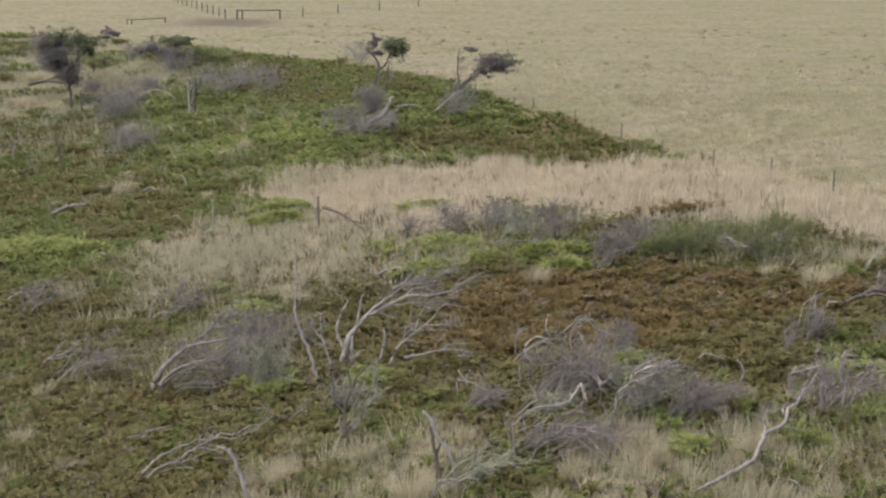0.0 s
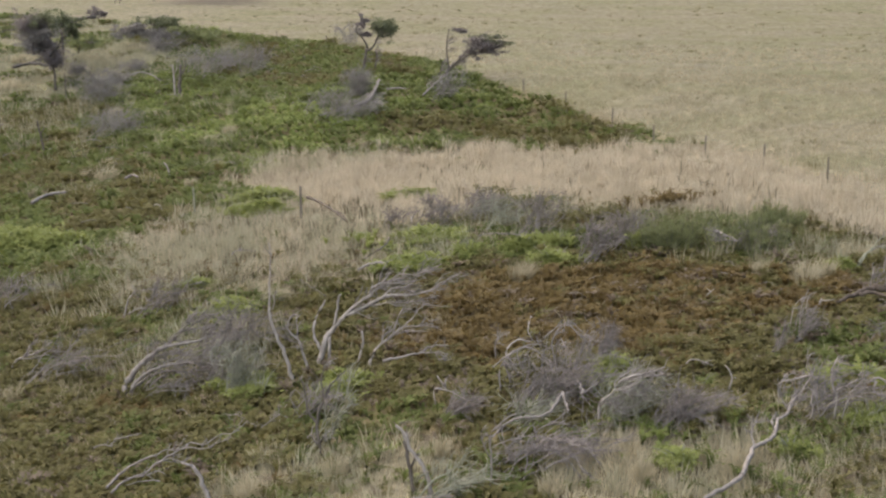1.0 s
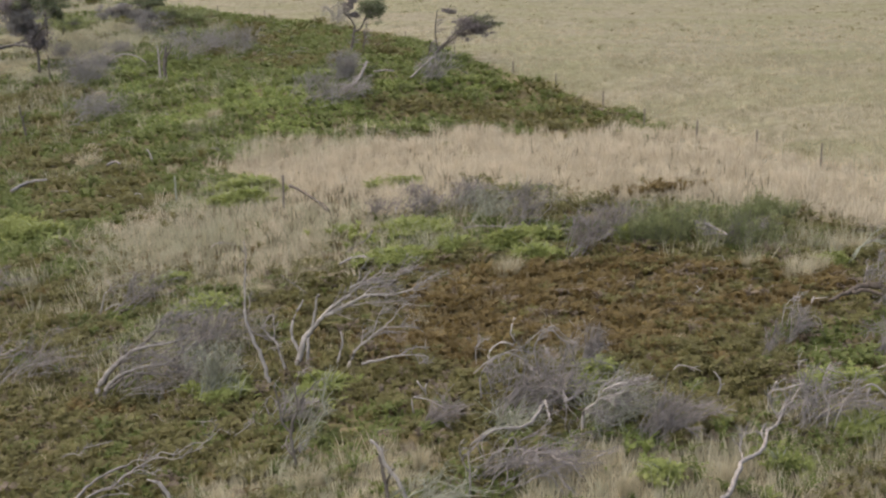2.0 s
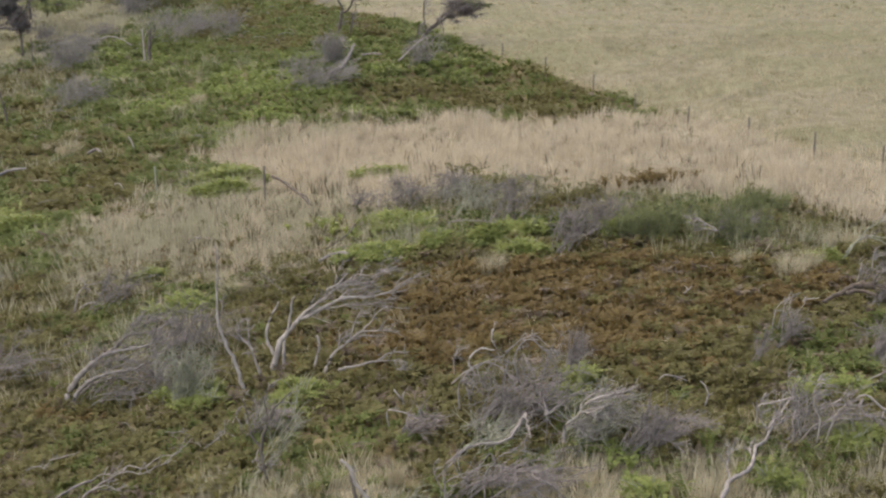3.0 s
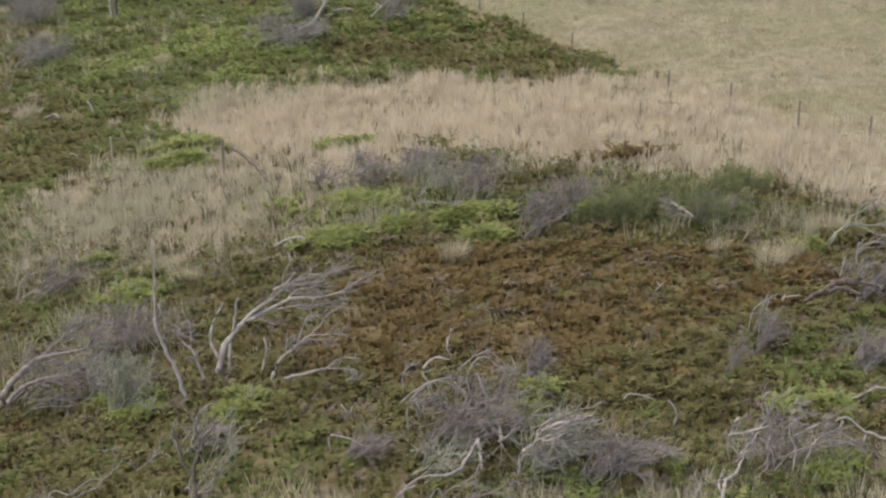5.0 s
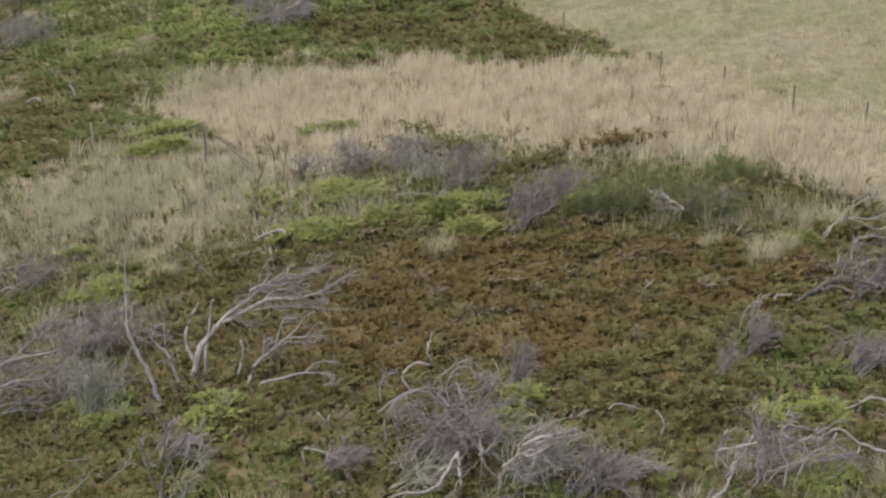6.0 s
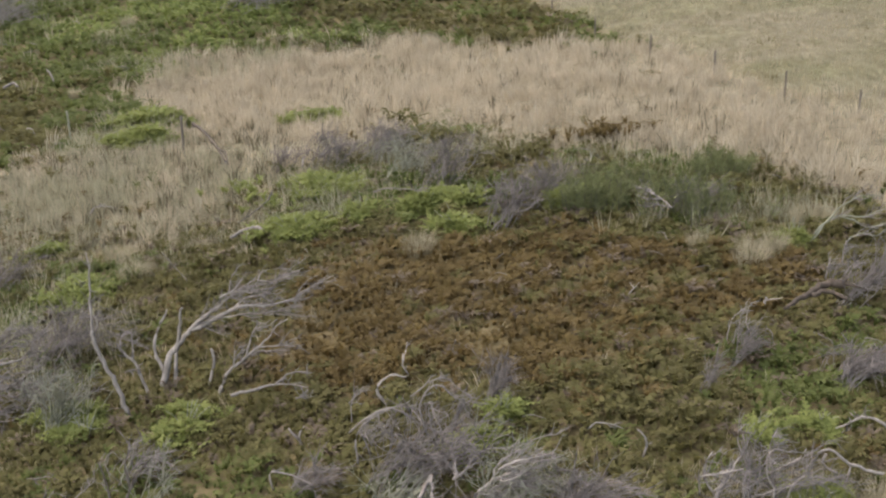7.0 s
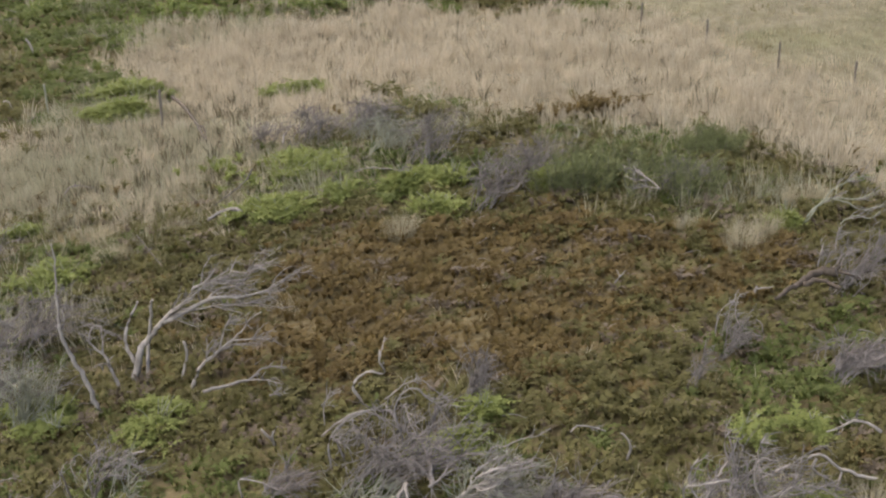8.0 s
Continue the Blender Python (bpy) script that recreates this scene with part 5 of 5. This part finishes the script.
grass_clump((2.3, 41.22), (-0.05, 0.47), (0.44, 0.44), "bleached clump of tall dry grass")
grass_clump((13.04, 40.82), (-0.62, 0.35), (0.18, 0.35), "bleached clump of tall dry grass")
grass_clump((13.52, 40.96), (-0.37, 0.31), (0.29, 0.31), "bleached clump of tall dry grass")
grass_clump((6.19, 24.86), (0.03, 0.48), (0.27, 0.48), "bleached clump of tall dry grass")
grass_clump((1.88, 23.01), (0.03, 0.27), (0.31, 0.27), "bleached clump of tall dry grass")
grass_clump((2.4, 24.26), (0.0, 0.35), (0.18, 0.35), "bleached clump of tall dry grass")
grass_clump((4.51, 24.75), (-0.24, 0.32), (0.18, 0.32), "bleached clump of tall dry grass")
grass_clump((0.23, 26.96), (-0.1, 0.24), (0.16, 0.24), "bleached clump of tall dry grass")
grass_clump((-20.05, 71.5), (-0.06, 0.6), (0.64, 0.6), "bleached clump of tall dry grass")
grass_clump((-21.55, 73.1), (-0.08, 0.35), (0.41, 0.35), "bleached clump of tall dry grass")
grass_clump((-6.19, 43.01), (0.09, 0.24), (0.54, 0.24), "bleached clump of tall dry grass")
grass_clump((10.62, 27.22), (-0.01, 0.45), (0.23, 0.45), "bleached clump of tall dry grass")
grass_clump((-2.22, 26.62), (0.0, 0.34), (0.26, 0.34), "bleached clump of tall dry grass")
grass_clump((-0.83, 23.9), (-0.06, 0.5), (0.35, 0.5), "bleached clump of tall dry grass")
grass_clump((-4.06, 25.88), (0.06, 0.41), (0.32, 0.41), "bleached clump of tall dry grass")
grass_clump((-12.15, 32.18), (0.0, 0.33), (0.31, 0.33), "bleached clump of tall dry grass")
grass_clump((-13.1, 36.6), (0.04, 0.28), (0.31, 0.28), "bleached clump of tall dry grass")
grass_clump((10.7, 39.23), (0.58, 0.05), (0.85, 0.24), "bleached clump of tall dry grass")
grass_clump((-20.92, 75.08), (-0.1, 0.29), (0.34, 0.29), "bleached clump of tall dry grass")
grass_clump((-15.32, 76.8), (0.0, 0.45), (0.51, 0.45), "bleached clump of tall dry grass")
grass_clump((-14.57, 78.73), (0.02, 0.43), (0.44, 0.43), "bleached clump of tall dry grass")
grass_clump((-21.01, 87.78), (0.0, 0.41), (0.58, 0.41), "bleached clump of tall dry grass")
grass_clump((-25.06, 91.44), (0.02, 0.39), (0.5, 0.39), "bleached clump of tall dry grass")
grass_clump((-14.38, 67.07), (-0.03, 0.27), (0.27, 0.27), "bleached clump of tall dry grass")
grass_clump((-23.71, 69.97), (-0.06, 0.34), (0.22, 0.34), "bleached clump of tall dry grass")
grass_clump((-10.09, 69.21), (0.0, 0.33), (0.46, 0.33), "bleached clump of tall dry grass")
grass_clump((-27.32, 87.77), (0.1, 0.31), (0.49, 0.31), "bleached clump of tall dry grass")
grass_clump((-6.96, 44.6), (0.17, 0.22), (0.58, 0.22), "bleached clump of tall dry grass")
grass_clump((-5.75, 43.02), (-0.04, 0.21), (0.36, 0.21), "bleached clump of tall dry grass")
grass_clump((-4.56, 44.04), (0.12, 0.26), (0.37, 0.26), "bleached clump of tall dry grass")
leafy_shrub((-5.26, 33.95), (0.16, 0.45), (0.41, 0.5), "low lime green leafy shrub")
leafy_shrub((-2.62, 32.8), (0.1, 0.42), (0.85, 0.42), "low lime green leafy shrub")
leafy_shrub((3.6, 29.7), (0.13, 0.33), (0.71, 0.45), "low lime green leafy shrub")
leafy_shrub((4.15, 30.94), (0.03, 0.3), (0.41, 0.34), "low lime green leafy shrub")
leafy_shrub((9.01, 29.72), (0.05, 0.1), (0.3, 0.12), "low lime green leafy shrub")
leafy_shrub((10.29, 29.86), (0.05, 0.1), (0.26, 0.1), "low lime green leafy shrub")
leafy_shrub((9.56, 27.32), (0.0, 0.18), (0.38, 0.18), "low lime green leafy shrub")
leafy_shrub((-1.26, 47.22), (0.44, 0.37), (1.66, 0.37), "low lime green leafy shrub")
leafy_shrub((2.33, 44.61), (0.0, 0.35), (0.66, 0.35), "low lime green leafy shrub")
leafy_shrub((3.64, 44.59), (-0.08, 0.3), (0.65, 0.3), "low lime green leafy shrub")
leafy_shrub((-1.4, 43.93), (0.16, 0.3), (1.3, 0.3), "low lime green leafy shrub")
leafy_shrub((0.53, 44.42), (-0.08, 0.3), (0.74, 0.3), "low lime green leafy shrub")
leafy_shrub((3.32, 42.52), (0.0, 0.25), (0.62, 0.25), "low lime green leafy shrub")
leafy_shrub((-7.08, 42.13), (-0.24, 0.21), (0.87, 0.21), "low lime green leafy shrub")
leafy_shrub((-9.1, 59.4), (0.1, 0.45), (1.2, 0.4), "low lime green leafy shrub")
leafy_shrub((-8.5, 56.9), (-0.16, 0.3), (1.0, 0.3), "low lime green leafy shrub")
leafy_shrub((-19.68, 57.31), (0.07, 0.4), (2.03, 0.45), "low lime green leafy shrub")
leafy_shrub((-10.29, 45.71), (0.86, 0.3), (0.48, 0.3), "low lime green leafy shrub")
leafy_shrub((11.99, 39.44), (0.04, 0.3), (0.39, 0.38), "low lime green leafy shrub")
leafy_shrub((5.19, 25.2), (0.0, 0.14), (0.42, 0.16), "low lime green leafy shrub")
leafy_shrub((-5.01, 33.19), (-0.08, 0.4), (0.5, 0.4), "low lime green leafy shrub")
leafy_shrub((-2.4, 57.3), (0.0, 0.06), (0.8, 0.06), "low lime green leafy shrub")
leafy_shrub((9.3, 26.96), (0.05, 0.03), (0.31, 0.24), "low lime green leafy shrub")
leafy_shrub((-20.76, 58.11), (0.0, 0.4), (1.6, 0.4), "low lime green leafy shrub")
leafy_shrub((-5.44, 34.08), (-0.06, 0.5), (0.5, 0.55), "low lime green leafy shrub")
leafy_shrub((6.55, 43.29), (-0.08, 0.47), (0.47, 0.42), "low lime green leafy shrub")
leafy_shrub((-17.35, 55.67), (-0.06, 0.35), (0.89, 0.35), "low lime green leafy shrub")
leafy_shrub((7.4, 25.5), (-0.11, 0.14), (0.4, 0.14), "low lime green leafy shrub")
feathery_shrub((9.97, 41.73), (-0.15, 0.74), (1.51, 0.7), "feathery dark green shrub")
feathery_shrub((6.89, 42.67), (0.0, 0.54), (0.93, 0.54), "feathery dark green shrub")
feathery_shrub((8.09, 43.68), (-0.08, 0.62), (1.19, 0.62), "feathery dark green shrub")
feathery_shrub((10.99, 44.9), (-0.08, 0.35), (0.9, 0.43), "feathery dark green shrub")


# ---- trees ----
def tree(place, label, limbs, crowns, mat, count=420, leaf=0.13, comb=0.0):
    made_wood[0] += 1
    rng = np.random.RandomState(900 + made_wood[0])
    top = tagged(new("tree"), label, "tree", group="wind-bent trees")
    top.location = (*place, float(canopy(*place)))
    runs = []
    for n, (r0, r1, pts) in enumerate(limbs):
        runs.append(smooth_run(pts, r0, r1, rng, 0.12, 0.25))
        wood("trunk" if n == 0 else "limb", [runs[-1]], 7, WOOD_DARK, top)
    fine = side_twigs(runs, 16, 0.8, rng, 0.02, 0.25 + 0.4 * comb)
    # boughs from the nearest limb into each part of the crown, with twigs among the leaves
    for c, h in crowns:
        tips = np.array([r[0][-1] for r in runs] + [r[0][len(r[0]) // 2] for r in runs])
        start = tips[np.argmin(np.linalg.norm(tips - c, axis=1))]
        for _ in range(10 if comb > 0.5 else 4):
            end = np.array(c) + rng.normal(0, 0.5, 3) * h
            bough = smooth_run([start, 0.5 * (start + end) + rng.normal(0, 0.1, 3), end], 0.03, 0.012, rng, 0.1, 0.25)
            fine.append(bough)
            fine += side_twigs([bough], 6, (0.5 + 0.3 * comb) * h[0], rng, 0.014, 0.2 + 0.4 * comb)
    wood("twig_brush", fine, 3, TWIG_DUSK, top)
    for n, (c, h) in enumerate(crowns):
        v, f = leaf_cloud(rng, int(count * (0.8 + 3.2 * h[0] * h[2])), c, h, leaf, comb)
        ob = new("crown", mesh_of("crown", v, f, mat[n % len(mat)] if isinstance(mat, tuple) else mat))
        ob.parent = top
        tagged(ob, kind="stuff")
    return top


tree((-7.9, 97.0), "small gnarled forked tree with tufted dark crown", [
    (0.13, 0.1, [(-0.24, 0.0, -0.34), (-0.03, 0.0, 0.93), (0.1, 0.0, 1.64)]),
    (0.08, 0.03, [(0.1, 0.0, 1.64), (0.02, 0.0, 2.06), (-0.32, 0.0, 2.52), (-0.66, 0.0, 2.8), (-0.53, 0.0, 3.3), (0.02, 0.0, 3.73)]),
    (0.09, 0.04, [(0.02, 0.0, 1.48), (0.52, 0.0, 1.65), (0.77, 0.0, 2.2), (0.94, 0.0, 2.62), (0.86, 0.0, 3.24)]),
    (0.1, 0.05, [(0.65, 0.0, -0.11), (0.82, 0.0, 0.94), (0.73, 0.0, 1.57)]),
], [((1.23, 0.0, 3.25), (0.92, 0.74, 0.63)), ((1.7, 0.0, 2.96), (0.59, 0.47, 0.44)), ((-0.32, 0.0, 3.43), (0.39, 0.31, 0.29)), ((0.18, 0.0, 2.69), (0.34, 0.28, 0.15)), ], (TREE_LEAF, TREE_LEAF, TREE_MAUVE, TREE_MAUVE), 620, 0.09, 0.3)
tree((-1.4, 91.0), "wind-bent tree with flattened greyish crown", [
    (0.1, 0.09, [(-2.1, 0.0, -1.87), (-1.12, 0.0, -0.77), (-0.53, 0.0, 0.03), (-0.03, 0.0, 0.63)]),
    (0.09, 0.04, [(-0.03, 0.0, 0.63), (0.63, 0.0, 1.23), (1.02, 0.0, 1.75), (1.68, 0.0, 2.03)]),
    (0.07, 0.03, [(-0.26, 0.0, 0.31), (0.52, 0.0, 0.95), (1.22, 0.0, 1.52)]),
    (0.06, 0.02, [(-0.18, 0.0, 0.55), (-0.36, 0.0, 1.61), (-0.3, 0.0, 2.79), (-0.07, 0.0, 3.3), (0.8, 0.0, 3.0)]),
    (0.05, 0.02, [(-0.92, 0.0, -0.57), (-0.74, 0.0, 0.62), (-0.63, 0.0, 1.01)]),
], [((1.6, 0.0, 2.15), (1.03, 0.82, 0.57)), ((2.62, 0.0, 2.48), (0.92, 0.74, 0.47)), ((2.08, 0.0, 1.92), (1.03, 0.82, 0.47)), ((3.17, 0.0, 2.25), (0.77, 0.61, 0.36)), ((1.14, 0.0, 1.59), (0.61, 0.49, 0.36)), ((2.56, 0.0, 1.69), (0.77, 0.61, 0.31)), ((0.33, 0.0, 3.11), (0.47, 0.36, 0.16)), ], (TREE_MAUVE, TREE_LEAF, TREE_MAUVE, TREE_LEAF, TREE_MAUVE, TREE_MAUVE, TREE_MAUVE), 210, 0.1, 0.8)
tree((-33.0, 102.0), "bushy grey tree on a thin trunk in dry grass", [
    (0.12, 0.07, [(0.31, 0.0, -0.25), (0.34, 0.0, 1.1), (0.09, 0.0, 2.44), (-0.42, 0.0, 3.76)]),
    (0.06, 0.03, [(0.24, 0.0, 1.77), (-0.69, 0.0, 2.87), (-1.34, 0.0, 3.3)]),
    (0.06, 0.03, [(0.09, 0.0, 2.44), (0.91, 0.0, 3.34), (1.19, 0.0, 4.45)]),
], [((-1.44, 0.0, 4.8), (1.2, 1.0, 0.95)), ((-0.35, 0.0, 5.1), (1.05, 0.9, 0.65)), ((-0.75, 0.0, 4.1), (1.25, 1.0, 0.75)), ((-1.35, 0.0, 3.2), (1.15, 0.9, 0.55)), ((-0.4, 0.0, 3.25), (0.95, 0.8, 0.65)),
     ((0.25, 0.0, 2.6), (0.95, 0.8, 0.9)), ((0.35, 0.0, 1.9), (0.65, 0.6, 0.55)), ], (TREE_MAUVE, TREE_LEAF, TREE_GREY, TREE_GREY, TREE_GREY, TREE_MAUVE, TREE_MAUVE), 640, 0.085, 0.2)
tree((-31.4, 105.5), "bushy green tree behind a grey one", [
    (0.1, 0.05, [(-1.61, 0.0, 1.61), (-1.63, 0.0, 2.98), (-1.85, 0.0, 4.12)]),
], [((-1.5, 0.0, 4.3), (1.01, 0.81, 0.66)), ((-0.9, 0.0, 3.7), (0.81, 0.65, 0.61)), ], TREE_LEAF, 650, 0.1, 0.2)
tree((-28.4, 117.0), "round dark tree on the heath edge", [
    (0.11, 0.06, [(0.14, 0.0, -0.19), (0.33, 0.0, 0.93), (0.73, 0.0, 2.04)]),
    (0.06, 0.03, [(0.27, 0.0, 0.68), (-0.67, 0.0, 1.32), (-1.52, 0.0, 1.91)]),
], [((0.5, 0.0, 2.35), (1.2, 1.0, 0.5)), ((1.32, 0.0, 2.3), (0.9, 0.8, 0.4)), ((-1.5, 0.0, 1.6), (1.1, 0.98, 0.55)), ((-2.7, 0.0, 1.3), (0.9, 0.81, 0.4)), ((0.2, 0.0, 1.2), (1.3, 1.0, 0.6)), ], (TREE_LEAF, TREE_LEAF, TREE_GREY, TREE_GREY, TREE_GREY), 560, 0.1, 0.2)
tree((-24.5, 120.0), "low green bush on the heath edge", [
    (0.05, 0.03, [(-2.21, 0.0, -0.21), (-1.93, 0.0, 0.52)]),
], [((-2.71, 0.0, 0.8), (1.46, 1.17, 0.7)), ((-0.9, 0.0, 0.85), (1.46, 1.17, 0.62)), ((0.5, 0.0, 0.5), (1.0, 0.9, 0.4)), ], FEATHER, 520, 0.09)
tree((-30.0, 112.0), "low green bush below a bushy tree", [
    (0.05, 0.03, [(-3.81, 0.0, 0.34), (-3.67, 0.0, 1.12)]),
], [((-4.0, 0.0, 1.3), (1.3, 1.0, 0.6)), ((-2.6, 0.0, 1.2), (1.2, 0.95, 0.5)), ], FEATHER, 520, 0.09)
tree((-42.0, 142.0), "small brown bush at the pasture edge", [
    (0.08, 0.04, [(0.98, 0.0, -0.01), (1.2, 0.0, 0.6)]),
], [((0.89, 0.0, 0.59), (0.86, 0.69, 0.49)), ((1.87, 0.0, 0.49), (0.55, 0.44, 0.25)), ], TREE_MAUVE, 400, 0.09)
tree((-50.0, 128.0), "low green bush strip beside pasture", [
    (0.05, 0.03, [(3.84, 0.0, -0.42), (3.99, 0.0, 0.14)]),
], [((2.75, 0.0, 0.12), (1.45, 1.16, 0.22)), ((4.74, 0.0, 0.48), (1.0, 0.8, 0.17)), ], FEATHER, 500, 0.09)


def stump(place, label, height, radius, lean, mat):
    made_wood[0] += 1
    rng = np.random.RandomState(1000 + made_wood[0])
    top = tagged(new("stump"), label, "stump")
    top.location = (*place, float(canopy(*place)))
    run = smooth_run([(0, 0, -0.4), (lean * 0.4, 0, height * 0.5), (lean, 0, height)], radius, radius * 0.7, rng)
    wood("trunk", [run], 8, mat, top)
    wood("snag", [smooth_run([(lean * 0.6, 0, height * 0.6), (lean + 0.3, 0, height * 0.9), (lean + 0.35, 0, height * 1.15)], radius * 0.5, radius * 0.25, rng)], 6, mat, top)


stump((-21.3, 95.0), "dark dead stump on the heath slope", 2.1, 0.15, 0.2, WOOD_DARK)
stump((-21.7, 95.4), "pale dead stump on the heath slope", 2.1, 0.09, -0.1, WOOD_PALE)
stump((-30.6, 98.0), "grey dead stake by dry grass", 1.9, 0.06, 0.0, WOOD_DARK)
stump((-3.0, 31.2), "white splintered stump end among grey twigs", 0.22, 0.05, 0.12, WOOD_PALE)
stump((10.35, 35.3), "pale splintered stump in brown bracken", 0.12, 0.035, 0.05, WOOD_PALE)


# ---- fences ----
def stake(name, place, height, radius, label, group, lean=0.0, mat=None):
    """A rough round post with a chamfered top."""
    bm = bmesh.new()
    rings = ((-0.5, 1.0), (height * 0.5, 0.96), (height - 0.03, 0.93), (height, 0.7))
    rows = []
    rng = random.Random(int(abs(place[0]) * 100))
    for z, k in rings:
        rows.append([bm.verts.new((radius * k * (1 + rng.uniform(-0.08, 0.08)) * math.cos(a * math.pi / 4) + lean * z, radius * k * math.sin(a * math.pi / 4), z)) for a in range(8)])
    for a, b in zip(rows, rows[1:]):
        for i in range(8):
            bm.faces.new((a[i], a[(i + 1) % 8], b[(i + 1) % 8], b[i]))
    bm.faces.new(rows[-1])
    me = bpy.data.meshes.new(name)
    bm.to_mesh(me)
    bm.free()
    me.materials.append(mat or POST_WOOD)
    ob = tagged(new(name, me), label, "fence post", group=group)
    ob.location = (*place, ground_z(*place) + 0.17)
    return ob


NEAR_LINE = ((18.7, 47.6), (16.75, 50.4), (15.0, 53.4), (13.28, 57.7), (11.45, 62.3), (9.75, 68.3), (8.2, 74.8), (5.85, 80.6), (3.4, 85.6), (-0.5, 93.2), (-4.6, 105.5), (-8.2, 112.0), (-13.4, 119.0), (-18.6, 123.6), (-24.0, 129.0))
for n, (px, py) in enumerate(NEAR_LINE):
    stake("fence_post", (px, py), 0.82 if n < 8 else 0.66, 0.038, "weathered timber fence post at the pasture edge", "pasture fence posts", 0.02 * math.sin(n * 2.1))
FAR_LINE = ((-25.6, 183.1), (-21.7, 191.6), (-16.5, 201.1), (-11.2, 211.5), (-5.5, 222.0), (0.5, 233.0))
for px, py in FAR_LINE:
    stake("fence_post", (px, py), 1.35, 0.09, "distant timber fence post in dry pasture", "distant fence posts")
for n in range(11):
    s = n / 10
    stake("fence_post", (-35.2 - 16 * s, 177 + 38 * s), 1.3, 0.085, "distant timber fence post in dry pasture", "distant fence posts")


def rail_fence(ends, height, label, r=0.13):
    """Two stout posts with a round rail across."""
    (ax, ay), (bx, by) = ends
    top = tagged(new("rail_fence"), label, "fence")
    top.location = (ax, ay, ground_z(ax, ay) + 0.17)
    rng = np.random.RandomState(77)
    d = np.array((bx - ax, by - ay, 0.0))
    for s in (0.0, 1.0):
        wood("post", [smooth_run([d * s + (0, 0, -0.5), d * s + (0, 0, height * 0.5), d * s + (0, 0, height)], r, r * 0.92, rng, 0.05, 0.4)], 8, POST_WOOD, top)
    wood("post", [smooth_run([d * 0.12 + (0, 0, -0.5), d * 0.12 + (0, 0, height)], r * 0.92, r * 0.85, rng, 0.05, 0.4)], 8, POST_WOOD, top)
    wood("rail", [smooth_run([d * -0.02 + (0, 0, height - 0.1), d * 0.5 + (0, 0, height - 0.12), d * 1.02 + (0, 0, height - 0.08)], r * 0.7, r * 0.7, rng, 0.05, 0.5)], 8, POST_WOOD, top)


rail_fence(((-33.3, 175.5), (-27.9, 177.5)), 1.35, "stout timber rail between posts in pasture")
rail_fence(((-44.8, 163.5), (-41.0, 167.5)), 0.75, "low timber rail between posts in pasture", 0.08)
stake("stake", (-6.75, 54.0), 1.5, 0.05, "old grey timber stake in straw grass", "old stakes")
